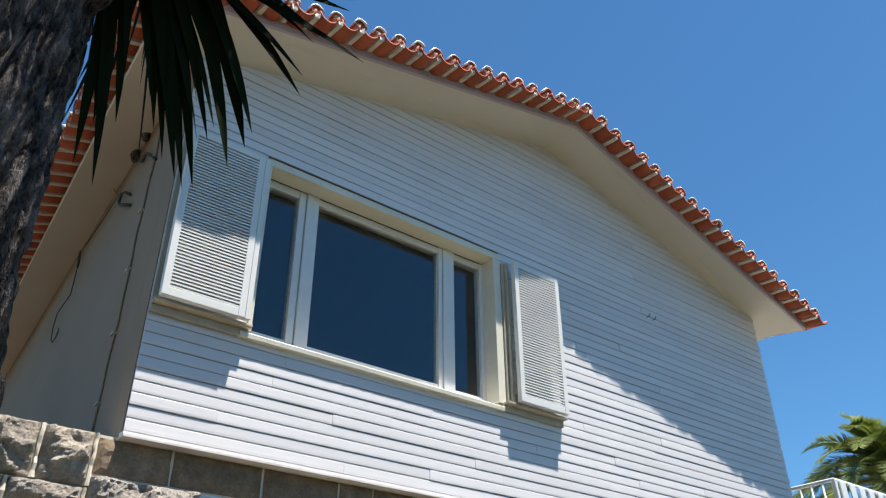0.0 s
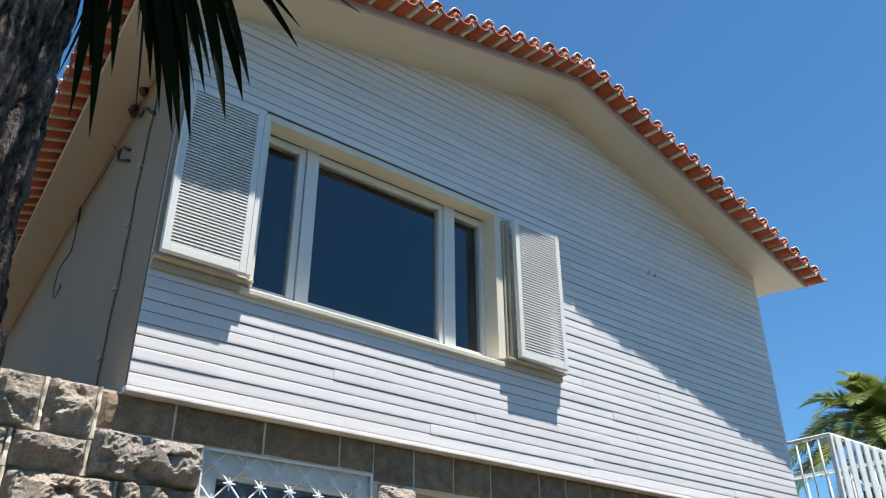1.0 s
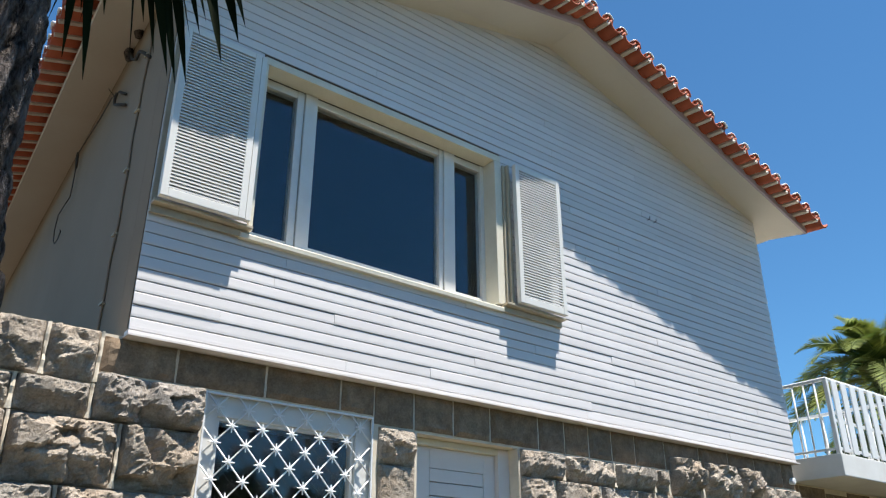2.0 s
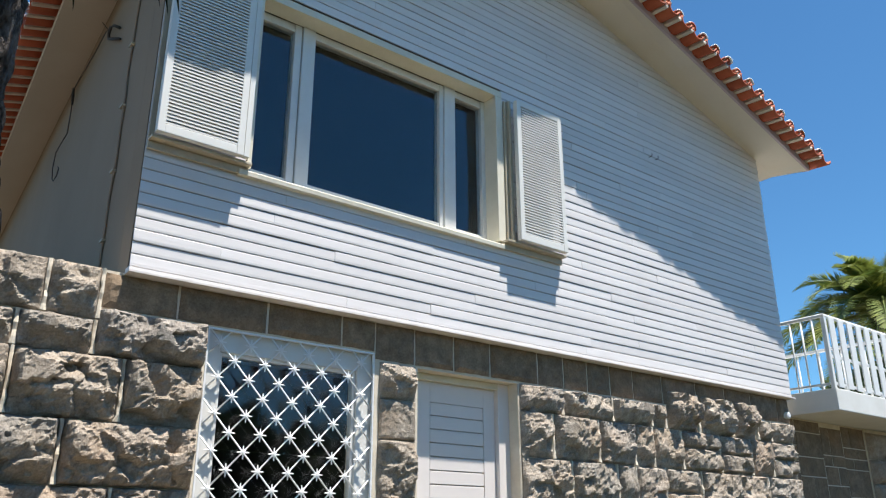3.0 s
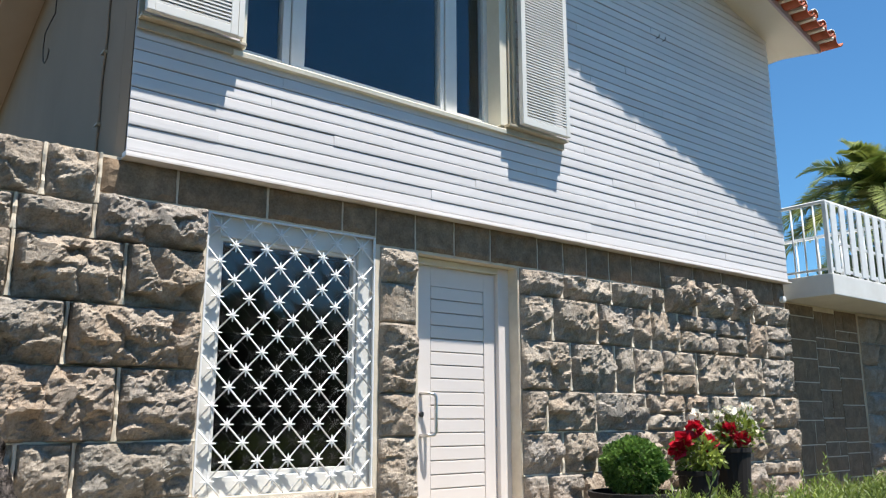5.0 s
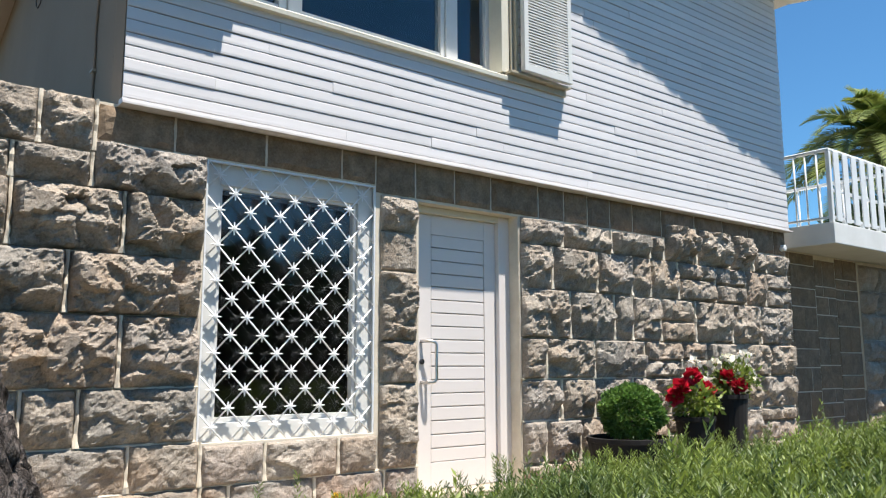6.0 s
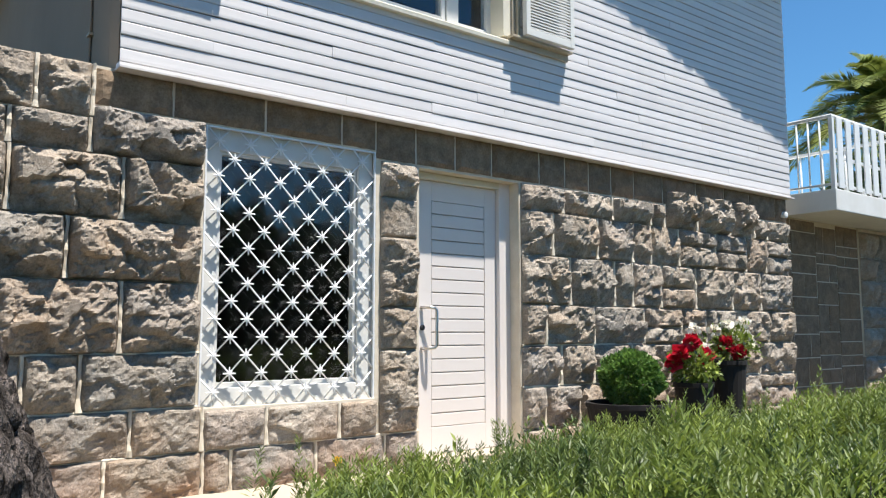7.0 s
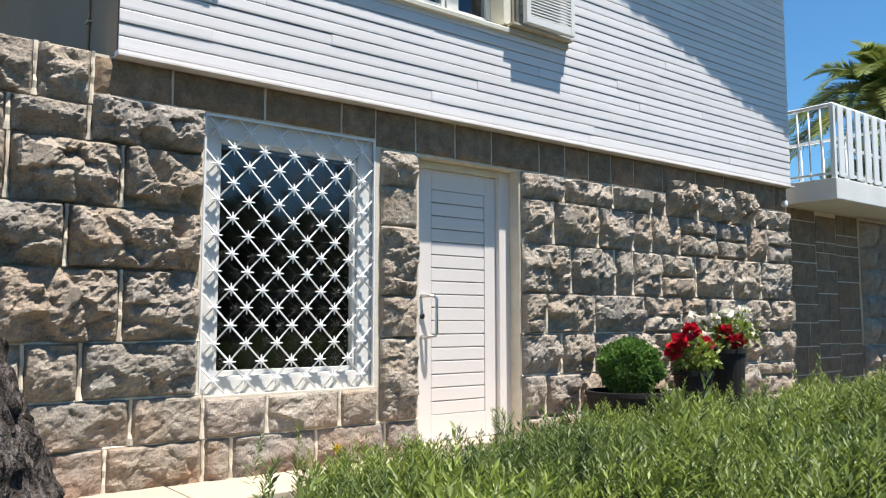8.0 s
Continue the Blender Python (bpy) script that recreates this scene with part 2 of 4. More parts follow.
# ---- the house: measures ----
# front wall in the plane y = 0, door threshold at z = 0
X_LEFT, X_RIGHT, Z_FLOOR = 1.334, 8.432, 2.319
APEX = (5.02, 6.13)
SLOPE_L, SLOPE_R = 0.25, 0.285
VERGE_Y = -0.478
SKEW = 0.066                      # the flank turns a little off the square
WIN = (1.98, 4.22, 3.12, 4.55)    # upper window opening
GRL = (1.858, 3.065, 0.406, 2.079)
DRW = (3.431, 4.405, -0.05, 2.02)


def under(x):
    """Height of the roof's underside."""
    return APEX[1] - (SLOPE_L * (APEX[0] - x) if x < APEX[0] else SLOPE_R * (x - APEX[0]))


def front(x):
    """Height of the underside along the verge: the overhang is slightly wound."""
    return under(x) + (0.022 if x < APEX[0] else 0.021) * (APEX[0] - x)


# ---- ground ----
def build_ground():
    bm = bmesh.new()
    n = 40
    vs = {}
    for i in range(n + 1):
        for j in range(n + 1):
            u, v = i / n * 2 - 1, j / n * 2 - 1
            x, y = 5 + 450 * u * abs(u) ** 2, -2 + 450 * v * abs(v) ** 2
            vs[i, j] = bm.verts.new((x, y, -0.12 + 0.03 * noise.noise((x * 0.3, y * 0.3, 0))))
    for i in range(n):
        for j in range(n):
            bm.faces.new((vs[i, j], vs[i + 1, j], vs[i + 1, j + 1], vs[i, j + 1]))
    g = part("ground", bm, GROUND, smooth=True)
    tagged(g, "dry garden soil with sparse grass round the house", "ground", kind="structure")
    p = tagged(new("pavement"), "pale beige paving slabs along the foot of the stone wall", "pavement", kind="structure")
    rng = random.Random(5)
    x = -1.6
    while x < 8.2:
        w = rng.uniform(0.5, 0.75)
        for y0, y1 in ((-0.56, -0.02),):
            part("slab", box(x, x + w - 0.012, y0, y1, -0.16, -0.058 + rng.uniform(-0.003, 0.003), 0.006), PAVING, p)
        x += w


build_ground()


# ---- lower wall of stone ----
def build_lower_wall():
    w = tagged(new("wall_front"), "grey-brown rock-faced stone wall with cream mortar joints", "wall", kind="structure")
    bm = bmesh.new()
    x0, x1, zb, zt = -2.0, X_RIGHT, -0.3, Z_FLOOR - 0.01
    (a, b, c, d), (e, f, g, h) = GRL, DRW
    for r in ((x0, a, zb, zt), (a, b, zb, c), (a, b, d, zt), (b, e, zb, zt), (e, f, zb, g), (e, f, h, zt), (f, x1, zb, zt)):
        add_box(bm, r[0], r[1], 0.0, 0.34, r[2], r[3])
    part("mortar_core", bm, MORTAR, w)
    return w


wall_front = build_lower_wall()


# ---- upper storey ----
def build_upper():
    w = tagged(new("wall_upper"), "upper gable wall clad in narrow white horizontal boards", "wall", kind="structure")
    a, b, c, d = WIN
    for i, poly in enumerate((
            [(X_LEFT, Z_FLOOR), (a, Z_FLOOR), (a, under(a)), (X_LEFT, under(X_LEFT))],
            [(a, Z_FLOOR), (b, Z_FLOOR), (b, c), (a, c)],
            [(a, d), (b, d), (b, under(b)), (a, under(a))],
            [(b, Z_FLOOR), (X_RIGHT, Z_FLOOR), (X_RIGHT, under(X_RIGHT)), APEX, (b, under(b))])):
        part("wall_core", prism(poly, -0.028, 0.16), FLANK, w)
    lip = prism([(X_LEFT - 0.01, Z_FLOOR - 0.025), (X_RIGHT + 0.004, Z_FLOOR - 0.025), (X_RIGHT + 0.004, Z_FLOOR - 0.013), (X_LEFT - 0.01, Z_FLOOR - 0.013)], -0.105, 0.12)
    part("starter_strip", prism([(X_LEFT - 0.002, Z_FLOOR - 0.012), (X_RIGHT, Z_FLOOR - 0.012), (X_RIGHT, Z_FLOOR + 0.0165), (X_LEFT - 0.002, Z_FLOOR + 0.0165)], -0.067, 0.0), SIDING, w)
    part("drip_board", lip, LIP, w, "weathered pinkish-white drip board")
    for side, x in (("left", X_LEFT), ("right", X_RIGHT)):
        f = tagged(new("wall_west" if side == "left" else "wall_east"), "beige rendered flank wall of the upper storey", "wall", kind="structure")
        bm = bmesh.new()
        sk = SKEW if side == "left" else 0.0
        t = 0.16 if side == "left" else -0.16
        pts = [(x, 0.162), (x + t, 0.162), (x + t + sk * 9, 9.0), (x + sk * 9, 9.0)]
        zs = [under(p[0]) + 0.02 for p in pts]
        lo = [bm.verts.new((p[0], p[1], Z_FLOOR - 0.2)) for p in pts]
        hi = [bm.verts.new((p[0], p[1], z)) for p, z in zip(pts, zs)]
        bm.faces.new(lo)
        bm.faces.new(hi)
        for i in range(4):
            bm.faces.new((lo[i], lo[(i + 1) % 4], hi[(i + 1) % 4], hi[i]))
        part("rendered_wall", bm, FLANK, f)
    back = tagged(part("wall_back", prism([(X_LEFT + 0.6, -0.3), (X_RIGHT, -0.3), (X_RIGHT, under(X_RIGHT)), APEX, (X_LEFT + 0.6, under(X_LEFT + 0.6))], 9.0, 9.2), FLANK), "beige rendered back wall", "wall", kind="structure")
    low = tagged(part("wall_east_lower", box(X_RIGHT - 0.3, X_RIGHT, 0.342, 9.0, -0.3, Z_FLOOR - 0.22), FLANK), "rendered lower flank wall", "wall", kind="structure")
    # terrace floor is out of view, soil-dark to keep bounce off the flank
    terr = tagged(part("terrace_floor", box(-2.0, X_RIGHT - 0.31, 0.342, 8.99, 1.95, 2.10), SOIL), "unseen terrace floor behind the stone wall, dark to cut bounced light", "floor", kind="structure")
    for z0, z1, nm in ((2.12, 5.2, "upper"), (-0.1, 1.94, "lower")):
        room = tagged(part("room_" + nm, box(X_LEFT + 0.7, X_RIGHT - 0.4, 0.36, 5.0, z0 + 0.01, z1 - 0.02), INSIDE), "room behind the window, its darkness put into near-black walls", "room", kind="structure")
        bm = bmesh.new()
        bm.from_mesh(room.data)
        near = [f for f in bm.faces if f.calc_center_median().y < 0.5]
        bmesh.ops.delete(bm, geom=near, context="FACES")
        bmesh.ops.reverse_faces(bm, faces=bm.faces)
        bm.to_mesh(room.data)
        bm.free()
    return w


wall_upper = build_upper()


def build_siding(w):
    rng = random.Random(11)
    pitch, z, k = 0.0772, Z_FLOOR + 0.017, 0
    a, b, c, d = WIN[0] - 0.005, WIN[1] + 0.05, WIN[2] - 0.02, WIN[3] + 0.005

    def board(x0, x1, z0, z1, top):
        j = rng.uniform(-0.0025, 0.0025)
        prof = [(-0.054, z0 + 0.0042), (-0.0615 + j, z0 + 0.0038), (-0.0640 + j, z0 + 0.0085), (-0.0645 + j, z0 + 0.022), (-0.0615 + j, z1 - 0.004), (-0.0585 + j, z1), (-0.054, z1)]
        t = rng.uniform(-0.0012, 0.0012)
        verts = [(x0, y, zz) for y, zz in prof] + [(x1, y, zz + t) for y, zz in prof]
        n = len(prof)
        faces = [tuple(range(n))[::-1], tuple(range(n, 2 * n))] + [(i, (i + 1) % n, n + (i + 1) % n, n + i) for i in range(n)]
        me = mesh_of("board", verts, faces, SIDING)
        link("board", me, w)

    while z < APEX[1] + 0.02:
        z1 = z + pitch
        xl = X_LEFT if z1 < under(X_LEFT) else APEX[0] - (APEX[1] + 0.02 - z) / SLOPE_L
        xr = X_RIGHT if z1 < under(X_RIGHT) else APEX[0] + (APEX[1] + 0.02 - z) / SLOPE_R
        xl, xr = max(xl, X_LEFT), min(xr, X_RIGHT)
        spans = [(xl, xr)]
        if z1 > c + 0.02 and z < d - 0.02:
            spans = [(xl, a), (b, xr)]
        for s0, s1 in spans:
            cuts = [s0]
            x = s0 + rng.uniform(0.5, 2.6)
            while x < s1 - 0.5:
                cuts.append(x)
                x += rng.uniform(1.6, 3.0)
            cuts.append(s1)
            for p, q in zip(cuts, cuts[1:]):
                if q - p > 0.02:
                    board(p, q - 0.0015, z, z1, d)
        z, k = z1, k + 1


# ---- roof ----
def build_roof():
    r = tagged(new("roof"), "low gable roof with orange clay barrel tiles and cream soffit", "roof", kind="structure")
    y1, t = 9.6, 0.10
    bm = bmesh.new()
    xl, xr = 0.905, 8.80
    for lo, hi, nm in ((0.0, t, "a"),):
        edge = [(xl, front(xl)), APEX, (xr, front(xr)), (xr, front(xr) + t), (APEX[0], APEX[1] + t), (xl, front(xl) + t)]
        xb = xl + SKEW * (y1 - VERGE_Y)
        rear = [(xb, under(xb)), APEX, (xr, under(xr)), (xr, under(xr) + t), (APEX[0], APEX[1] + t), (xb, under(xb) + t)]
        A = [bm.verts.new((x, VERGE_Y, z)) for x, z in edge]
        xm = xl + SKEW * (-0.04 - VERGE_Y)
        wall_line = [(xm, under(xm)), APEX, (xr, under(xr)), (xr, under(xr) + t), (APEX[0], APEX[1] + t), (xm, under(xm) + t)]
        M = [bm.verts.new((x, -0.04, z)) for x, z in wall_line]
        B = [bm.verts.new((x, y1, z)) for x, z in rear]
        bm.faces.new(A[0:2] + A[4:6])
        bm.faces.new(A[1:5])
        bm.faces.new((B[0:2] + B[4:6])[::-1])
        bm.faces.new(B[1:5][::-1])
        for P, Q in ((A, M), (M, B)):
            for i in range(6):
                bm.faces.new((P[i], P[(i + 1) % 6], Q[(i + 1) % 6], Q[i]))
    part("soffit", bm, SOFFIT, r, "cream painted concrete overhang")
    fas = bmesh.new()
    for p, q in (((xl - 0.01, front(xl - 0.01)), APEX), (APEX, (xr + 0.01, front(xr + 0.01)))):
        poly = [(p[0], p[1] - 0.004), (q[0], q[1] - 0.004), (q[0], q[1] + t + 0.02), (p[0], p[1] + t + 0.02)]
        va = [fas.verts.new((x, VERGE_Y - 0.03, z)) for x, z in poly]
        vb = [fas.verts.new((x, VERGE_Y - 0.002, z)) for x, z in poly]
        fas.faces.new(va)
        fas.faces.new(vb[::-1])
        for i in range(4):
            fas.faces.new((va[i], va[(i + 1) % 4], vb[(i + 1) % 4], vb[i]))
    part("fascia", fas, FASCIA, r, "greyish-pink painted verge strip")
    # upper tile surface, in waves down each slope
    for s in (-1, 1):
        verts, faces, ny = [], [], 280
        edge = xl if s < 0 else xr
        for j in range(ny + 1):
            y = -0.47 + (y1 + 0.47) * j / ny
            e = edge + (SKEW * (y - VERGE_Y) if s < 0 else 0)
            h = 0.05 * abs(math.sin(math.pi * y / 0.2))
            for i in range(9):
                x = APEX[0] + (e - APEX[0]) * i / 8
                verts.append((x, y, under(x) + t + 0.06 + h))
        for j in range(ny):
            for i in range(8):
                q = j * 9 + i
                faces.append((q, q + 1, q + 10, q + 9))
        link("tile_field", mesh_of("tile_field", verts, faces, TILE, True), r)
    return r, xl, xr, t


roof, ROOF_XL, ROOF_XR, ROOF_T = build_roof()


def arc_shell(radius, thick, y0, y1, a0, a1, cz, taper=1.0, n=8):
    """Half-round tile: an arc shell along y, angles in degrees."""
    verts, faces = [], []
    for y, k in ((y0, taper), (y1, 1.0)):
        for rr in (radius * k, (radius - thick) * k):
            for i in range(n + 1):
                a = radians(a0 + (a1 - a0) * i / n)
                verts.append((rr * math.cos(a), y, cz + rr * math.sin(a)))
    m = n + 1
    for i in range(n):
        faces += [(i, i + 1, 2 * m + i + 1, 2 * m + i), (m + i, 3 * m + i, 3 * m + i + 1, m + i + 1), (i, m + i, m + i + 1, i + 1), (2 * m + i, 2 * m + i + 1, 3 * m + i + 1, 3 * m + i)]
    faces += [(0, 2 * m, 3 * m, m), (n, m + n, 3 * m + n, 2 * m + n)]
    return verts, faces


def build_tiles(r):
    """The eaves and verge row: channel tiles that jut out, cover tiles with pale mortar ends."""
    P = 0.2
    v, f = arc_shell(0.094, 0.016, -0.222, 0.10, 184, 356, 0.068, 0.96)
    channel = mesh_of("channel_tile", v, f, TILE, True)
    v, f = arc_shell(0.060, 0.013, -0.205, 0.12, 0, 180, 0.056, 1.0)
    cover = mesh_of("cover_tile", v, f, TILE, True)
    # mortar bed between two channels, its dome set back under the cover's end
    verts, faces = [], []
    prof = [(-0.019, -0.008), (0.019, -0.008), (0.030, 0.04), (0.042, 0.058), (0.037, 0.080), (0.021, 0.096), (0, 0.100), (-0.021, 0.096), (-0.037, 0.080), (-0.042, 0.058), (-0.030, 0.04)]
    n = len(prof)
    for y in (-0.214, -0.188, 0.10):
        verts += [(x, y + (0.035 if z > 0.05 and y < -0.2 else 0.0), z) for x, z in prof]
    faces = [tuple(range(n))[::-1], tuple(range(2 * n, 3 * n))]
    for q in (0, n):
        faces += [(q + i, q + (i + 1) % n, q + n + (i + 1) % n, q + n + i) for i in range(n)]
    plug = mesh_of("mortar_plug", verts, faces, PLUG)
    v, f = arc_shell(0.0655, 0.010, -0.212, -0.165, 25, 168, 0.056, 1.0)
    rim = mesh_of("lime_rim", v, f, GRILLE, True)
    rng = random.Random(3)

    def row(start, end, out, closed=False):
        start, end = Vector(start), Vector(end)
        d = end - start
        n = round(d.length / P)
        u = d.normalized()
        o = Vector(out) - u * u.dot(Vector(out))
        o.normalize()
        up = o.cross(u)
        if up.z < 0:
            up = -up
        for i in range(n):
            for me, s in ((channel, 0.5), (cover, 1.0), (plug, 1.0), (rim, 1.0)):
                if s == 1.0 and i == n - 1 and not closed:
                    continue
                ob = link(me.name, me, r)
                tilt = rng.gauss(0, 0.012)
                x = u
                m = Matrix((( x.x, -o.x, up.x, 0), (x.y, -o.y, up.y, 0), (x.z, -o.z, up.z, 0), (0, 0, 0, 1)))
                at = start + u * ((i + s) * d.length / n + rng.gauss(0, 0.004)) + o * rng.gauss(0, 0.006)
                ob.matrix_basis = Matrix.Translation(at) @ m @ Matrix.Rotation(tilt, 4, "Y")

    y, t = VERGE_Y, ROOF_T - 0.022
    xl, xr = ROOF_XL - 0.12, ROOF_XR + 0.14
    row((xl, y, front(xl) + t), (APEX[0], y, APEX[1] + t), (0, -1, -0.12), True)
    row((APEX[0], y, APEX[1] + t), (xr, y, front(xr) + t), (0, -1, -0.12))
    xe = ROOF_XL
    row((xe, y + 0.05, front(xe) + t), (xe + SKEW * 9.6, y + 9.65, under(xe + SKEW * 9.6) + t), (-1, 0, -0.25))
    row((ROOF_XR - 0.06, y + 0.25, under(ROOF_XR) + t + 0.05), (ROOF_XR - 0.06, y + 9.65, under(ROOF_XR) + t + 0.05), (1, 0, -0.1))


# ---- upper window and shutters ----
def build_upper_window():
    a, b, c, d = WIN
    w = tagged(new("window_1"), "wide white-framed three-part window reflecting blue sky", "window", kind="structure")
    cas = bmesh.new()
    # casing lines the opening
    add_box(cas, a, b + 0.045, -0.075, 0.078, d - 0.060, d + 0.0, 0.004)
    part("head_casing", cas, CREAM, w, "cream head casing")
    part("jamb_casing", box(b - 0.03, b + 0.045, -0.075, 0.078, c + 0.03, d - 0.062, 0.004), CREAM, w, "cream side casing")
    part("jamb_casing", box(a, a + 0.03, -0.075, 0.078, c + 0.03, d - 0.062, 0.004), CREAM, w, "cream side casing")
    # sill with a worn edge
    bm = bmesh.new()
    n, rng = 60, random.Random(2)
    x0, x1 = a - 0.06, b + 0.005
    prev = None
    for i in range(n + 1):
        x = x0 + (x1 - x0) * i / n
        j = -0.0015 * rng.random() - (0.0015 if 0.33 < i / n < 0.47 and rng.random() < 0.6 else 0)
        ring = [bm.verts.new(p) for p in ((x, -0.106 - j * 0.4, c - 0.016), (x, -0.104 - j, c - 0.046 - j), (x, 0.10, c - 0.046), (x, 0.10, c + 0.03), (x, 0.0, c + 0.018), (x, -0.098, c - 0.008))]
        if prev:
            for k in range(6):
                bm.faces.new((prev[k], prev[(k + 1) % 6], ring[(k + 1) % 6], ring[k]))
        else:
            bm.faces.new(ring[::-1])
        prev = ring
    bm.faces.new(prev)
    part("sill", bm, CREAM, w, "cream sill with chipped front edge")
    # white frame members
    zb, zt = c + 0.02, d - 0.061
    y0, y1 = 0.080, 0.158

    for x0, x1 in ((a, 2.066), (2.335, 2.392), (3.697, 3.736), (4.155, b)):
        part("frame_post", box(x0, x1, y0, y1, zb, zt, 0.005), FRAME, w)
    for x0, x1 in ((2.398, 2.503), (3.742, 3.856)):
        part("frame_post", box(x0, x1, y0 - 0.012, y1, zb, zt, 0.006), FRAME, w)
    for x0, x1, lo, hi in ((2.067, 2.334, 3.226, 4.425), (2.504, 3.696, 3.230, 4.430), (3.857, 4.154, 3.224, 4.425)):
        hi = min(hi, zt - 0.012)
        part("frame_rail", box(x0, x1, y0 + 0.006, y1, zb, lo, 0.004), FRAME, w)
        part("frame_rail", box(x0, x1, y0 + 0.006, y1, hi, zt, 0.004), FRAME, w)
        p = part("pane", box(x0, x1, 0.118, 0.124, lo, hi), GLASS, w)
        p.visible_shadow = False
    for x0, x1 in ((2.393, 2.397), (3.737, 3.741)):
        part("frame_gap", box(x0, x1, y0 + 0.02, y1, zb, zt), TAN, w)


build_upper_window()


def build_shutter(x0, x1, z0, z1, label):
    s = thing("shutter", label, "shutter", "window shutters", at=((x0 + x1) / 2, -0.15, z0))
    ox, oz = (x0 + x1) / 2, z0
    hw, h = (x1 - x0) / 2, z1 - z0
    yo, yi, fw = -0.046, 0.0, 0.047
    for a, b in ((-hw, -hw + fw), (hw - fw, hw)):
        part("stile", box(a, b, yo, yi, 0, h, 0.004), SHUTTER, s)
    for a, b in ((0, fw + 0.012), (h - fw, h)):
        part("rail", box(-hw + fw, hw - fw, yo + 0.002, yi, a, b, 0.004), SHUTTER, s)
    n = 48
    lo, hi = fw + 0.014, h - fw - 0.002
    p = (hi - lo) / n
    prof = [(yo + 0.003, p * 0.44), (yo + 0.003, 0.0), (yo + 0.007, 0.0), (yi - 0.012, p * 0.40), (yi - 0.014, p * 0.56)]
    verts = [(x, y, z) for x in (-hw + fw - 0.003, hw - fw + 0.003) for y, z in prof]
    slat = mesh_of("slat", verts, [(0, 1, 2, 3, 4), (9, 8, 7, 6, 5)] + [(i, 5 + i, 5 + (i + 1) % 5, (i + 1) % 5) for i in range(5)], SHUTTER)
    for i in range(n):
        ob = link("slat", slat, s)
        ob.location = (0, 0, lo + p * i)
    return s


corner_shutter = build_shutter(1.347, 1.900, 3.158, 4.445, "off-white louvred shutter hung beside the window near the corner")
build_shutter(4.325, 4.872, 3.156, 4.445, "off-white louvred shutter hung flat against the boarded wall")
part("edge_strip", box(0.281, 0.318, -0.040, 0.0, 0.0, 1.285, 0.003), SHUTTER, corner_shutter)


def build_tracks():
    for x0, x1, lab in ((1.335, 1.985, "tan wooden track under the shutter by the corner"), (4.226, 4.90, "tan wooden track under the shutter on the boards")):
        t = thing("shutter_track", lab, "track", "shutter tracks", at=(x0, -0.07, 3.08))
        part("runner", box(0, x1 - x0, -0.075, 0.0, 0.052, 0.072, 0.004), TAN, t)
        part("board", box(0, x1 - x0, -0.022, 0.002, 0.0, 0.050, 0.004), TAN, t)
    for x in (4.285, 4.315):
        t = thing("hinge_strip", "narrow tan wooden strip beside the window casing", "strip", "hinge strips", at=(x, -0.07, 3.16))
        part("strip", box(-0.012, 0.012, -0.05 if x > 4.3 else -0.02, 0.0, 0.0, 1.30, 0.003), TAN, t)
    t = thing("corner_board", "tan wooden board behind the shutter at the wall corner", "board", at=(1.335, -0.07, 3.16))
    part("strip", box(0.0, 0.032, -0.012, 0.0, 0.0, 1.5, 0.003), TAN, t)


build_tracks()


# ---- lower window with grille ----
def build_lower_window():
    a, b, c, d = GRL
    w = tagged(new("window_2"), "white-framed ground-floor window with dark glass", "window", kind="structure")
    y0, y1 = 0.035, 0.11
    gx0, gx1, gz0, gz1 = 1.965, 2.945, 0.525, 1.945
    for x0, x1 in ((a, gx0), (gx1, b)):
        part("frame_post", box(x0 + 0.002, x1 - 0.002, y0, y1, c, d, 0.005), FRAME, w)
    for z0, z1 in ((c + 0.002, gz0), (gz1, d - 0.002)):
        part("frame_rail", box(gx0, gx1, y0 + 0.003, y1, z0, z1, 0.005), FRAME, w)
    # inner sash
    for x0, x1, z0, z1 in ((gx0, gx0 + 0.022, gz0, gz1), (gx1 - 0.022, gx1, gz0, gz1), (gx0 + 0.022, gx1 - 0.022, gz0, gz0 + 0.03), (gx0 + 0.022, gx1 - 0.022, gz1 - 0.022, gz1)):
        part("sash", box(x0, x1, y0 + 0.022, y1 - 0.01, z0, z1, 0.003), FRAME, w)
    p = part("pane", box(gx0 + 0.02, gx1 - 0.02, 0.075, 0.081, gz0 + 0.028, gz1 - 0.02), GLASS, w)
    p.visible_shadow = False
    part("window_sill", box(a + 0.002, b - 0.002, -0.012, 0.034, c - 0.012, c + 0.012, 0.004), MORTAR, w, "cream mortar sill")


build_lower_window()


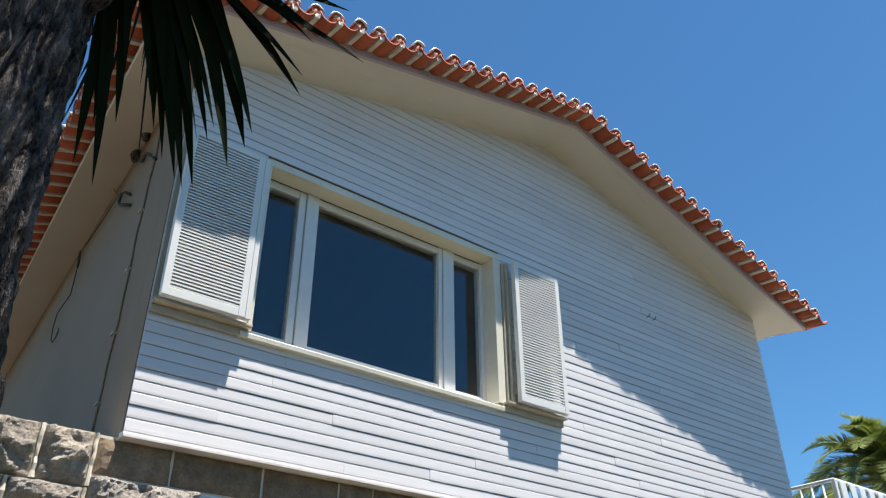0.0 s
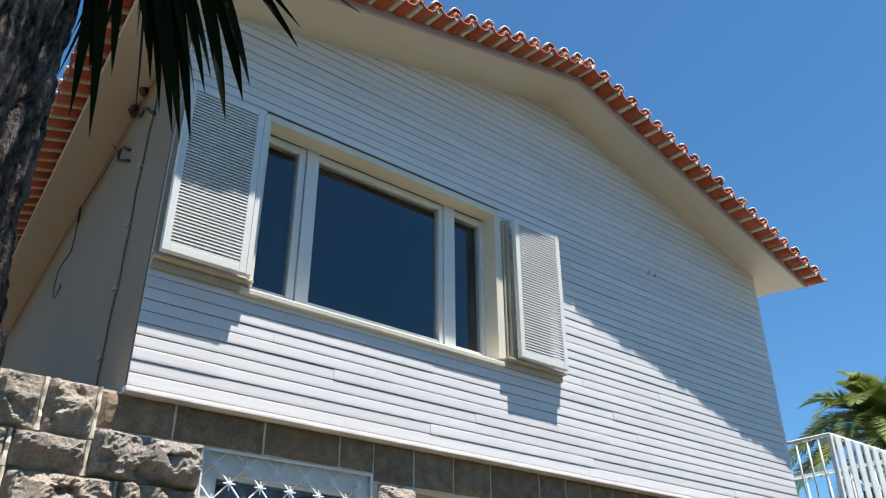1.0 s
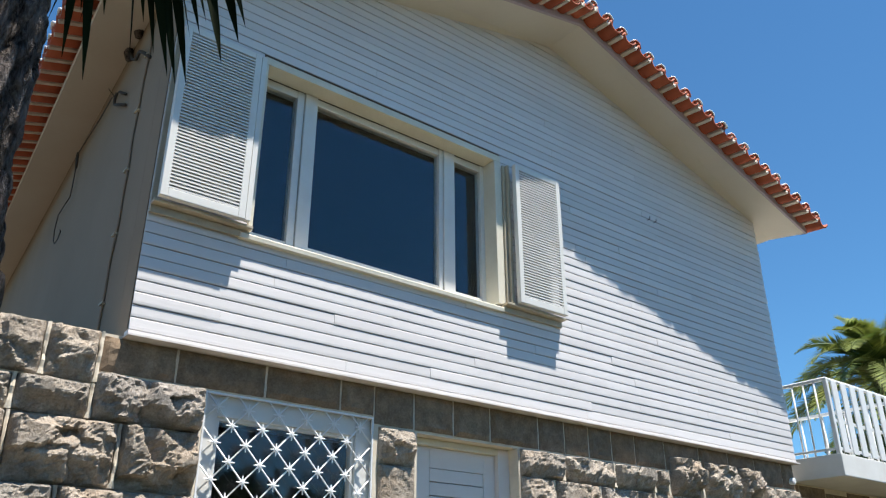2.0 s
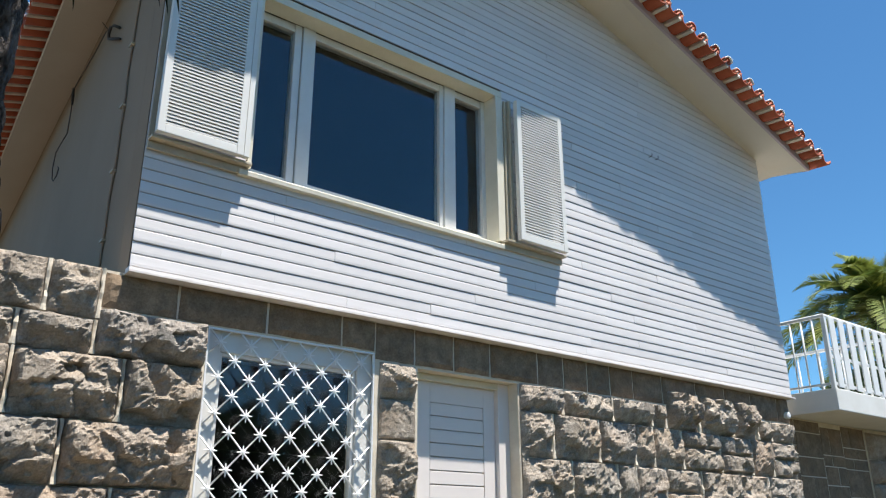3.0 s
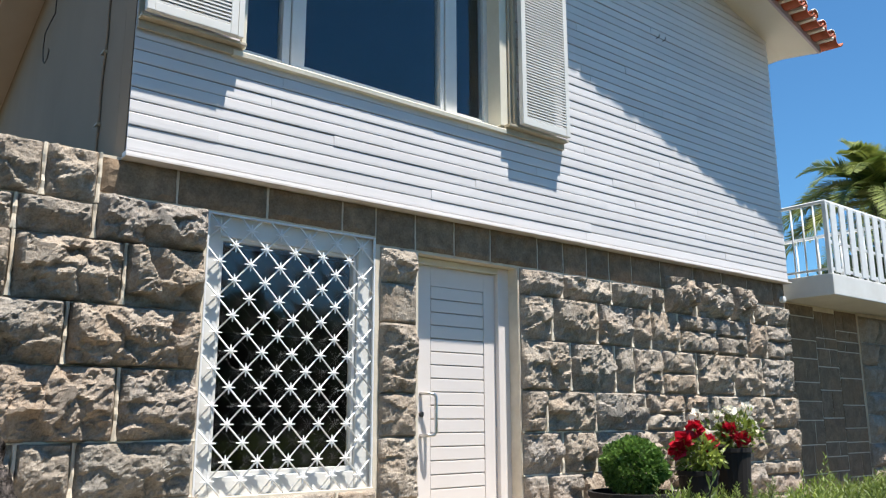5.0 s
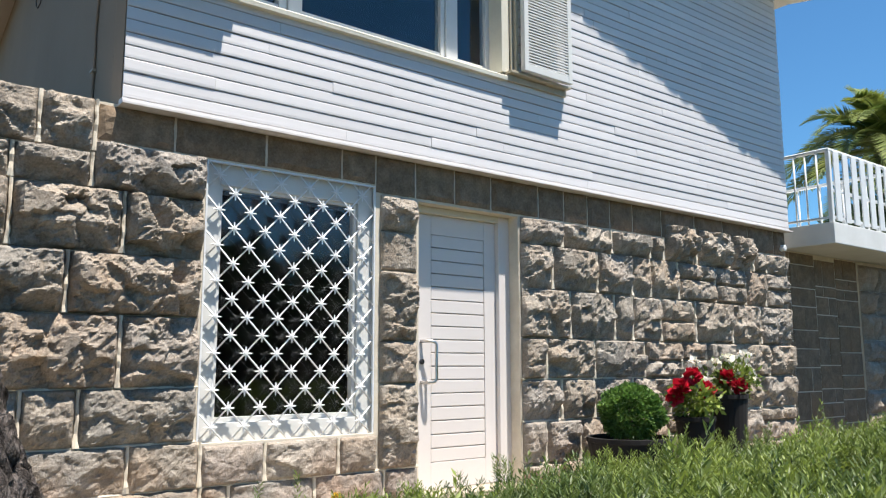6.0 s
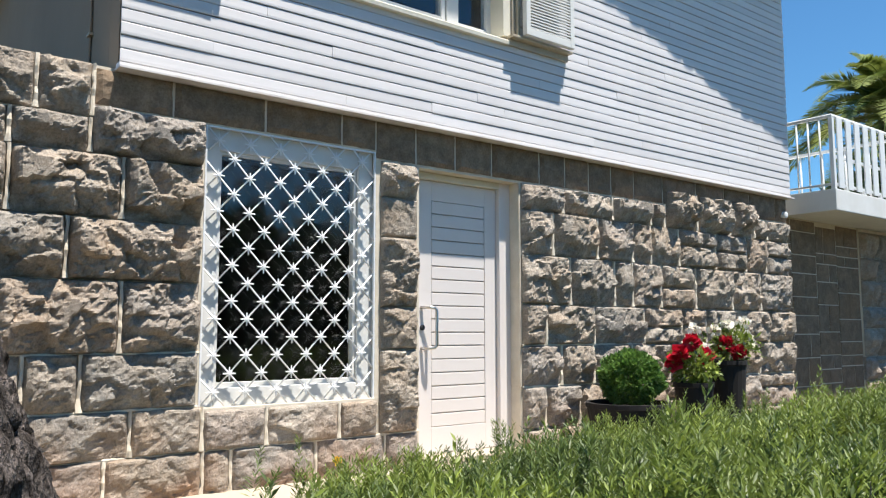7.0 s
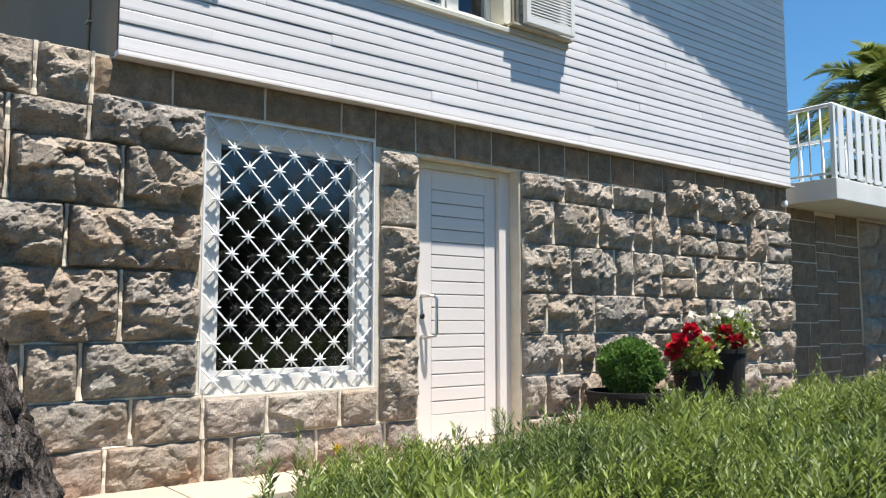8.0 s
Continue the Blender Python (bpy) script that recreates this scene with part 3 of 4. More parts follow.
def build_grille():
    a, b, c, d = GRL
    g = thing("window_grille", "white wrought-iron lattice grille with star rosettes before the window", "grille", at=(a, 0.0, c))
    W, H = b - a, d - c
    y = 0.008
    for x0, x1, z0, z1 in ((0.002, 0.014, 0.0, H), (W - 0.014, W - 0.002, 0.0, H), (0.014, W - 0.014, 0.0, 0.012), (0.014, W - 0.014, H - 0.012, H)):
        part("frame_bar", box(x0, x1, y - 0.010, y + 0.010, z0, z1, 0.002), GRILLE, g)
    sx, sz = 0.1012, 0.1067
    ox, oz = 0.087 - sx, 0.096
    # diagonal bars through the lattice points, clipped to the frame
    k = sz / sx
    for up in (1, -1):
        for i in range(-40, 40):
            # z = oz + sz*(2i) + up*k*(x - ox - sx)
            base = oz + sz * 2 * i
            pts = []
            for x in (0.008, W - 0.008):
                pts.append((x, base + up * k * (x - ox - sx)))
            (xa, za), (xb, zb) = pts
            lo, hi = 0.006, H - 0.006
            ta, tb = 0.0, 1.0
            dz = zb - za
            t0, t1 = sorted(((lo - za) / dz, (hi - za) / dz))
            ta, tb = max(ta, t0), min(tb, t1)
            if tb - ta < 0.02:
                continue
            p0 = Vector((xa + (xb - xa) * ta, y + 0.004 * up, za + dz * ta))
            p1 = Vector((xa + (xb - xa) * tb, y + 0.004 * up, za + dz * tb))
            part("lattice_bar", tube([p0, p1], 0.0052, 6), GRILLE, g, smooth=True)
    # rosette: four short crossed spikes and a boss
    bm = bmesh.new()
    for i in range(4):
        ang = math.pi * i / 4
        l = 0.040 if i % 2 == 0 else 0.024
        v = Vector((math.cos(ang), 0, math.sin(ang)))
        add_tube(bm, [v * -l, v * -0.012, v * 0.012, v * l], [0.0034, 0.0062, 0.0062, 0.0034], 5)
    add_tube(bm, [(0, -0.010, 0), (0, 0.006, 0)], 0.009, 8)
    first = part("rosette", bm, GRILLE, g)
    first.location = (ox + sx, y - 0.006, oz)
    for i in range(1, 12):
        for j in range(-1, 9):
            z = oz + sz * 2 * j + (0 if i % 2 else sz)
            if 0.03 < z < H - 0.06 and not (i == 1 and j == 0):
                ob = link("rosette", first.data, g)
                ob.location = (ox + i * sx, y - 0.006, z)


build_grille()


# ---- door ----
def build_door():
    a, b, c, d = DRW
    f = tagged(new("door_frame"), "white painted door frame set into the stone wall", "door frame", kind="structure")
    part("jamb", box(b - 0.115, b - 0.002, 0.105, 0.30, c, d - 0.002, 0.005), DOOR, f)
    part("jamb", box(a + 0.002, a + 0.09, 0.13, 0.30, c, d - 0.002, 0.005), DOOR, f)
    part("head", box(a + 0.002, b - 0.116, 0.10, 0.30, d - 0.05, d - 0.002, 0.005), CREAM, f)
    part("threshold", box(a - 0.02, b - 0.0, -0.10, 0.165, -0.09, -0.022, 0.008), PAVING, f, "pale stone threshold")
    dr = tagged(new("door_1"), "closed white door with horizontal boards and steel pull handle", "door", kind="structure")
    y = 0.145
    x0, x1, z0, z1 = a + 0.055, b - 0.118, -0.018, d - 0.052
    px0, px1, pz0, pz1 = 3.652, 4.172, 0.168, 1.822
    for xa, xb, za, zb in ((x0, px0, z0, z1), (px1, x1, z0, z1), (px0, px1, z0, pz0), (px0, px1, pz1, z1)):
        part("door_stile", box(xa, xb, y, y + 0.045, za, zb, 0.003), DOOR, dr)
    n = 17
    p = (pz1 - pz0) / n
    for i in range(n):
        part("door_board", box(px0 + 0.004, px1 - 0.004, y + 0.003, y + 0.04, pz0 + p * i + 0.004, pz0 + p * (i + 1) - 0.003, 0.004), DOOR, dr)
    part("backing", box(px0, px1, y + 0.030, y + 0.043, pz0, pz1), DOOR, dr)
    h = part("door_handle", tube([(3.556, y, 0.735), (3.60, y - 0.060, 0.735), (3.628, y - 0.076, 0.740), (3.640, y - 0.082, 0.760), (3.640, y - 0.082, 1.005), (3.628, y - 0.076, 1.025), (3.60, y - 0.060, 1.03), (3.556, y, 1.03)], 0.012, 10), STEEL, dr, "brushed steel bar handle", True)
    lk = bmesh.new()
    add_tube(lk, [(3.566, y + 0.001, 0.884), (3.566, y - 0.012, 0.884), (3.566, y - 0.016, 0.884)], [0.020, 0.020, 0.012], 14)
    part("keyhole_rose", lk, BLACK, dr, "black keyhole rose")


build_door()


# ---- stones ----
def rock(x0, x1, z0, z1, seed, relief, y_base=0.0, fine=0.035, sharp=1.0, face=0.012):
    """One rock-faced block: a broken front that rises steeply from its dressed edges."""
    w, h = x1 - x0, z1 - z0
    nx, nz = max(4, int(w / fine)), max(4, int(h / fine))
    rng = random.Random(seed)
    off = Vector((rng.uniform(-50, 50), rng.uniform(-50, 50), rng.uniform(-50, 50)))
    # broken facets: each cell of the face has its own tilt and height
    count = max(6, int(w * h * 75))
    # the belly of the block: strong in the upper courses, slight at the foot of the wall
    belly = rng.uniform(0.38, 0.62)
    strong = 1.0 if relief > 0.045 else 0.45
    low = 0.10 + 0.9 * (1 - strong)
    cells = [(rng.uniform(0, w), rng.uniform(0, h), rng.gauss(0, 5.0), rng.gauss(0.2, 5.6), rng.uniform(0.25, 1.05)) for _ in range(count)]
    verts, faces = [], []
    for j in range(nz + 1):
        for i in range(nx + 1):
            u, v = i / nx, j / nz
            edge = min(u * w, (1 - u) * w, v * h, (1 - v) * h)
            side = min(u * w, (1 - u) * w)
            e = min(1.0, side / (0.034 if sharp else 0.02)) ** 0.5 * min(1.0, min(v * h, (1 - v) * h) / (0.016 if sharp else 0.02)) ** 0.5
            p = Vector((x0 + u * w, 0, z0 + v * h))
            q = p * 5.0 + off
            warp = noise.noise_vector(q * 0.9) * 0.45
            pu, pv = u * w + 0.035 * warp.x + 0.012 * noise.noise(q * 3), v * h + 0.035 * warp.z + 0.012 * noise.noise(q * 3 + Vector((5, 5, 5)))
            near = sorted(((pu - c[0]) ** 2 + ((pv - c[1]) * 1.35) ** 2, c) for c in cells)[:2]
            lift = [c[4] + (pu - c[0]) * c[2] + (pv - c[1]) * c[3] for _, c in near]
            d0, d1 = near[0][0] ** 0.5, near[1][0] ** 0.5
            k = 0.5 * max(0.0, 1 - (d1 - d0) / 0.014)
            base = lift[0] * (1 - k) + lift[1] * k
            n1 = noise.noise(q * 1.1)
            n3 = 0.8 * noise.noise(q * 4.0) + 0.9 * (0.4 - 1.6 * abs(noise.noise(q * 5 + warp * 2))) + 0.42 * noise.noise(q * 12)
            swell = low + (1 - low) * v / belly if v < belly else 1 - 0.42 * (v - belly) / (1 - belly)
            hgt = 0.80 * max(-0.4, min(1.3, base)) + 0.34 * n1 + 0.27 * n3 + 1.15 * swell - 0.28
            hgt = max(0.05, min(1.7, hgt))
            jx, jz = (0.35 * w / nx * noise.noise(q * 9), 0.35 * h / nz * noise.noise(q * 9 + Vector((7, 7, 7)))) if 0 < i < nx and 0 < j < nz else (0, 0)
            if edge == 0:
                jx, jz = 0.004 * noise.noise(q * 3), 0.004 * noise.noise(q * 3 + Vector((3, 1, 5)))
            y = -(face + 0.92 * relief * hgt * e) if edge > 0 else -face
            verts.append((p.x + jx - x0, y, p.z + jz - z0))
    m = nx + 1
    for j in range(nz):
        for i in range(nx):
            q = j * m + i
            faces.append((q, q + 1, q + m + 1, q + m))
    # dressed sides back into the wall
    ring = [i for i in range(m)] + [j * m + nx for j in range(1, nz + 1)] + [nz * m + i for i in range(nx - 1, -1, -1)] + [j * m for j in range(nz - 1, 0, -1)]
    k0 = len(verts)
    for q in ring:
        x, y, z = verts[q]
        verts.append((x, 0.03, z))
    for s in range(len(ring)):
        t = (s + 1) % len(ring)
        faces.append((ring[t], ring[s], k0 + s, k0 + t))
    return verts, faces, (x0, y_base, z0)


def ribbon(x, z0, z1, y, seed, half=0.0105):
    """Hand-struck mortar in an upright joint: wavering edges, wider at its foot."""
    rng = random.Random(seed * 7 + 1)
    bm = bmesh.new()
    n = max(5, int((z1 - z0) / 0.035))
    prev = None
    for i in range(n + 1):
        z = z0 + (z1 - z0) * i / n
        flare = 0.008 * max(0.0, 1 - i / 1.5)
        a, b = half + flare + rng.gauss(0, 0.0022), half + flare + rng.gauss(0, 0.0022)
        f = y + rng.gauss(0, 0.0025)
        ring = [bm.verts.new(p) for p in ((x - a, 0.004, z), (x - a * 0.9, f + 0.004, z), (x + rng.gauss(0, 0.002), f, z), (x + b * 0.9, f + 0.004, z), (x + b, 0.004, z))]
        if prev:
            for k in range(4):
                bm.faces.new((prev[k], prev[k + 1], ring[k + 1], ring[k]))
        prev = ring
    return bm


def bed(x0, x1, z, y, seed, half=0.008):
    """Mortar struck along a bed joint."""
    rng = random.Random(seed)
    bm = bmesh.new()
    n = int((x1 - x0) / 0.04)
    prev = None
    for i in range(n + 1):
        x = x0 + (x1 - x0) * i / n
        a, b, f = half + rng.gauss(0, 0.002), half + rng.gauss(0, 0.002), y + rng.gauss(0, 0.003)
        ring = [bm.verts.new(p) for p in ((x, 0.004, z - a), (x, f + 0.003, z - a * 0.9), (x, f, z), (x, f + 0.003, z + b * 0.9), (x, 0.004, z + b))]
        if prev:
            for k in range(4):
                bm.faces.new((prev[k], ring[k], ring[k + 1], prev[k + 1]))
        prev = ring
    return bm


def lay(parent, x0, x1, z0, z1, seed, relief=0.05, gap=0.012, y=0.0, fine=None, mat=None, sharp=1.0, face=0.012):
    # bed joints are close, upright joints wide
    rise = 0.0025 if sharp else gap
    fine = fine or (0.0115 if x0 < 3.5 else 0.016 if x0 < 5.5 else 0.021)
    v, f, at = rock(x0 + gap, x1 - gap, z0 + rise, z1 - rise, seed, relief, y, fine, sharp, face)
    me = mesh_of("stone", v, f, mat or ROCK, False)
    ob = link("stone", me, parent)
    ob.location = at
    # raised ribbon of mortar in the upright joint
    if sharp and y == 0.0 and 0.0 < x0 and x1 not in (1.852, 3.088, 3.415, 3.425, 8.425):
        part("mortar_joint", ribbon(x1, z0 + 0.003, z1 - 0.003, -0.010 - 0.36 * relief, seed), MORTAR, parent)
    return ob


def build_stones(w):
    seed = 100
    L = 1.852
    # course heights and upright joints, left of the barred window
    courses = [
        (2.015, 2.312, (0.30, 0.60, 0.932, 1.215), 0.050),
        (1.815, 2.010, (0.22, 0.50, 0.815, 1.208, L), 0.060),
        (1.465, 1.815, (0.40, 0.822, 1.388, L), 0.078),
        (1.130, 1.465, (0.18, 0.62, 1.112, L), 0.075),
        (0.735, 1.130, (0.30, 0.78, 1.402, L), 0.070),
        (0.430, 0.735, (0.25, 0.55, 0.932, 1.210, L), 0.050),
        (0.175, 0.430, (0.35, 0.80, 1.478, 1.880, 2.282, 2.790, 3.088), 0.032),
        (-0.09, 0.175, (0.20, 0.75, 1.350, 1.890, 2.060, 2.620, 3.140, 3.425), 0.030),
    ]
    for z0, z1, xs, rel in courses:
        for a, b in zip(xs, xs[1:]):
            seed += 1
            rel = 0.085 if (a, z0) == (1.208, 1.815) else rel
            top = 0.406 - 0.002 if z0 == 0.175 and b > 1.9 else 2.078 if (a, z0) == (1.208, 1.815) else z1
            lay(w, a, b, z0, top, seed, rel)
    # flat lintel course under the boards, whose shade is also put into the stone colour
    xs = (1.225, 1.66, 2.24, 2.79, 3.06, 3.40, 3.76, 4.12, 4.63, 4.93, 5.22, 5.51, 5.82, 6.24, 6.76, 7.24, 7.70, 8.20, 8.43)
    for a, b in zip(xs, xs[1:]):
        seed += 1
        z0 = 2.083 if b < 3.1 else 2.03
        lay(w, a, b, z0, 2.300, seed, 0.014, 0.008, 0, 0.03, SHADED_FLATSTONE, 0, 0.006)
    # pier between window and door
    for z0, z1, r in ((1.775, 2.025, 0.05), (1.50, 1.775, 0.02), (1.02, 1.50, 0.055), (0.735, 1.02, 0.04), (0.178, 0.735, 0.055)):
        seed += 1
        lay(w, 3.090, 3.415, z0, z1, seed, r)
    # right of the door
    R = 8.425
    rows = [
        (1.815, 2.025, (4.41, 4.885, 5.50, 6.026, 6.234, 6.749, 7.299, 7.748, 7.99, R)),
        (1.462, 1.815, (4.41, 4.762, 5.296, 5.761, 6.016, 6.439, 7.038, 7.571, 7.948, R)),
        (1.070, 1.462, (4.41, 4.954, 5.506, 5.75, 6.152, 6.691, 7.293, 7.813, R)),
        (0.750, 1.070, (4.41, 4.672, 5.233, 5.89, 6.445, 6.831, 7.311, 7.938, R)),
        (0.430, 0.750, (4.41, 4.839, 5.224, 5.721, 6.241, 6.647, 7.336, 7.748, R)),
        (0.110, 0.430, (4.41, 4.654, 5.044, 5.306, 5.671, 6.143, 6.611, 7.214, 7.72, R)),
        (-0.09, 0.110, (4.41, 4.80, 5.25, 5.7, 6.3, 6.9, 7.6, R)),
    ]
    rng = random.Random(9)
    for z0, z1, xs in rows:
        for a, b in zip(xs, xs[1:]):
            seed += 1
            # three bulging blocks break up into the flat course above
            if z0 == 1.815 and 6.2 < a < 7.4:
                lay(w, a + 0.04, b - 0.02, z0, 2.165, seed, 0.088)
                continue
            # beyond the middle of the wall some blocks are split in two thin ones
            if a > 5.6 and z1 - z0 > 0.31 and rng.random() < 0.35:
                zm = z0 + (z1 - z0) * rng.uniform(0.4, 0.6)
                lay(w, a, b, z0, zm, seed, 0.045)
                lay(w, a, b, zm, z1, seed + 500, 0.045)
            else:
                lay(w, a, b, z0, z1, seed, 0.052 if b - a < 0.5 else 0.058)
    # cream bed joints low on the wall
    for k, (x0, x1, z) in enumerate(((0.55, L, 0.735), (0.55, L, 0.430), (0.55, 3.42, 0.175), (3.09, 3.415, 0.178), (4.41, R, 0.430), (4.41, R, 0.110), (4.41, 5.9, 0.750))):
        part("mortar_bed", bed(x0, x1, z, -0.015 if z < 0.2 else -0.019, k + 40), MORTAR, w)
    # plastered door reveal, in pale mortar pieces
    for z0, z1 in ((-0.05, 0.43), (0.43, 0.75), (0.75, 1.07), (1.07, 1.46), (1.46, 1.815), (1.815, 2.02)):
        part("reveal_stone", box(4.402, 4.409, 0.0, 0.12, z0 + 0.004, z1 - 0.004), MORTAR, w)


# ---- side wall, pier and balcony beyond the house ----
PIER_X, PIER_Y, SIDE_Y = 10.80, 0.31, 0.33


def build_side_wall():
    w = tagged(new("wall_side"), "set-back wall of sawn brown-grey stone in the balcony's shade", "wall", kind="structure")
    part("mortar_core", box(X_RIGHT + 0.002, PIER_X, SIDE_Y, SIDE_Y + 0.3, -0.3, 2.20), MORTAR, w)
    p = tagged(new("wall_pier"), "stone pier under the balcony with rock-faced front", "wall", kind="structure")
    part("mortar_core", box(PIER_X, 14.0, PIER_Y, 0.6, -0.3, 2.20), MORTAR, p)
    return w, p


wall_side, wall_pier = build_side_wall()


def build_balcony():
    b = thing("balcony", "white painted concrete balcony with white picket railing on stone walls", "balcony", at=(9.0, -0.29, 2.205))
    x1 = 4.6
    part("slab", box(0.0, x1, 0.0, 4.6, 0.0, 0.245, 0.01), CONCRETE_PAINT, b, "white painted concrete slab")
    top, z0 = 1.085, 0.245
    part("top_rail", tube([(0.03, 4.4, top), (0.03, 0.03, top), (x1, 0.03, top)], 0.022, 8), RAIL, b)
    part("bottom_rail", box(0.02, x1, 0.02, 0.045, z0 + 0.045, z0 + 0.075, 0.003), RAIL, b)
    part("bottom_rail", box(0.02, 0.045, 0.06, 4.4, z0 + 0.045, z0 + 0.07, 0.003), RAIL, b)
    part("middle_rail", box(0.06, x1, 0.022, 0.040, 0.60, 0.635, 0.003), RAIL, b)
    part("post", box(0.012, 0.062, 0.012, 0.058, z0, top - 0.02, 0.004), RAIL, b)
    pale = box(-0.062, 0.062, -0.008, 0.008, 0.0, top - z0 - 0.03, 0.003)
    first = part("pale", pale, RAIL, b)
    first.location = (0.17, 0.012, z0 + 0.02)
    for i in range(1, 20):
        ob = link("pale", first.data, b)
        ob.location = (0.17 + 0.215 * i, 0.012, z0 + 0.02)
    bar = part("bar", tube([(0, 0, 0), (0, 0, top - z0 - 0.01)], 0.010, 6), RAIL, b, smooth=True)
    bar.location = (0.032, 0.17, z0)
    for i in range(1, 30):
        ob = link("bar", bar.data, b)
        ob.location = (0.032, 0.17 + 0.135 * i, z0)
    for i in range(6):
        part("rail_foot", box(0.30 + 0.43 * i, 0.36 + 0.43 * i, 0.015, 0.05, z0 - 0.002, z0 + 0.05, 0.003), RAIL, b)
    r = thing("terrace_rail", "white metal railing on the far side of the terrace", "railing", at=(12.0, 0.2, 2.45))
    part("top_rail", box(-0.03, 0.03, 0.0, 4.0, 1.09, 1.13, 0.004), RAIL, r)
    for i in range(12):
        part("post", tube([(0, 0.1 + 0.34 * i, 0.0), (0, 0.1 + 0.34 * i, 1.09)], 0.014, 6), RAIL, r, smooth=True)


build_balcony()


# ---- plants ----
def leaf_mesh(name, pts, mat):
    """Joins many small leaves: arrays of base, tip and side vectors."""
    base, tip, side, fold = pts
    n = len(base)
    midp = base + (tip - base) * 0.45
    v = np.stack([base, midp + side + fold, tip, midp - side + fold, midp], 1).reshape(-1, 3)
    i = np.arange(n)[:, None] * 5
    f = np.concatenate([i + np.array([[0, 1, 4]]), i + np.array([[4, 1, 2]]), i + np.array([[0, 4, 3]]), i + np.array([[4, 2, 3]])], 0)
    me = bpy.data.meshes.new(name)
    me.vertices.add(len(v))
    me.vertices.foreach_set("co", v.astype(np.float32).ravel())
    me.loops.add(f.size)
    me.loops.foreach_set("vertex_index", f.astype(np.int32).ravel())
    me.polygons.add(len(f))
    me.polygons.foreach_set("loop_start", np.arange(0, f.size, 3, dtype=np.int32))
    me.update(calc_edges=True)
    me.validate()
    me.materials.append(mat)
    return me


def unit(v):
    return v / np.maximum(np.linalg.norm(v, axis=-1, keepdims=True), 1e-9)


def build_shrubs():
    rg = np.random.default_rng(21)
    # plants in tufts: each tuft fans out a handful of shoots
    tufts, each = 1900, 10
    N = tufts * each
    cx, cy = rg.uniform(0.5, 12.0, tufts), -rg.uniform(1.15, 3.9, tufts)
    high = rg.normal(0, 0.045, tufts) + np.where(rg.random(tufts) < 0.05, rg.uniform(0.04, 0.11, tufts), 0.0)
    ox, oy = rg.normal(0, 0.05, N), rg.normal(0, 0.05, N)
    x, y = np.repeat(cx, each) + ox, np.repeat(cy, each) + oy
    high = np.repeat(high, each)
    keep = (x > 1.36 + (y + 2) * 0.47 + 0.10 * np.sin(y * 7)) & (rg.random(N) < np.where(x < 4.5, 1.0, 0.62))
    x, y, ox, oy, high = (k[keep] for k in (x, y, ox, oy, high))
    n = len(x)
    clump = np.array([noise.noise((a * 2.3, b * 2.3, 0.0)) for a, b in zip(x, y)])
    bumpy = np.array([noise.noise((a * 0.9, b * 0.9, 4.0)) for a, b in zip(x, y)])
    top = 0.165 + 0.024 * (x - 2) + np.clip(-(y + 1.2), 0, 3) * 0.165 + 0.085 * clump + 0.06 * bumpy + rg.normal(0, 0.022, n) + high - 5.0 * (ox ** 2 + oy ** 2)
    tall = rg.random(n) < 0.03
    top = np.where(tall, top + rg.uniform(0.03, 0.10, n), top)
    lean = np.stack([ox * 5 + rg.normal(0, 0.12, n), oy * 5 + rg.normal(0, 0.12, n), np.ones(n)], 1)
    lean = unit(lean)
    tipp = np.stack([x, y, top], 1)
    L = rg.uniform(0.16, 0.26, n)
    K = 34
    t = np.linspace(0.0, 1.0, K)[None, :, None]
    along = tipp[:, None, :] - lean[:, None, :] * (L[:, None, None] * (1 - t))
    ang = rg.uniform(0, 6.28, (n, 1)) + np.arange(K)[None, :] * 2.4 + rg.normal(0, 0.3, (n, K))
    rad = np.stack([np.cos(ang), np.sin(ang), np.zeros_like(ang)], -1)
    rise = (0.40 + 0.95 * t)
    d = unit(rad + lean[:, None, :] * rise + rg.normal(0, 0.12, (n, K, 3)))
    ln = (0.030 + 0.020 * rg.random((n, K, 1))) * (1.15 - 0.45 * t)
    tip = along + d * ln
    side = unit(np.cross(d, lean[:, None, :] + rg.normal(0, 0.3, (n, K, 3)))) * (0.0027 + 0.0012 * rg.random((n, K, 1)))
    fold = lean[:, None, :] * 0.002
    fold = np.broadcast_to(fold, side.shape)
    me = leaf_mesh("shrub_bed", [a.reshape(-1, 3) for a in (along, tip, side, fold)], SHRUB)
    ob = link("shrub_bed", me)
    tagged(ob, "dense bed of low grey-green narrow-leaved shrubs along the path", "shrubs", kind="stuff")
    # stems below, and a dark floor of old growth under the leaves
    sb = bmesh.new()
    pick = rg.choice(n, 900, replace=False)
    for k in pick:
        p = Vector(tipp[k])
        q = p - Vector(lean[k]) * 0.3
        add_tube(sb, [(q.x, q.y, -0.12), q, p - Vector(lean[k]) * 0.05], [0.006, 0.004, 0.002], 4)
    st = part("shrub_stems", sb, BARK)
    tagged(st, "thin woody stems under the shrub leaves", "stems", kind="stuff")


build_shrubs()


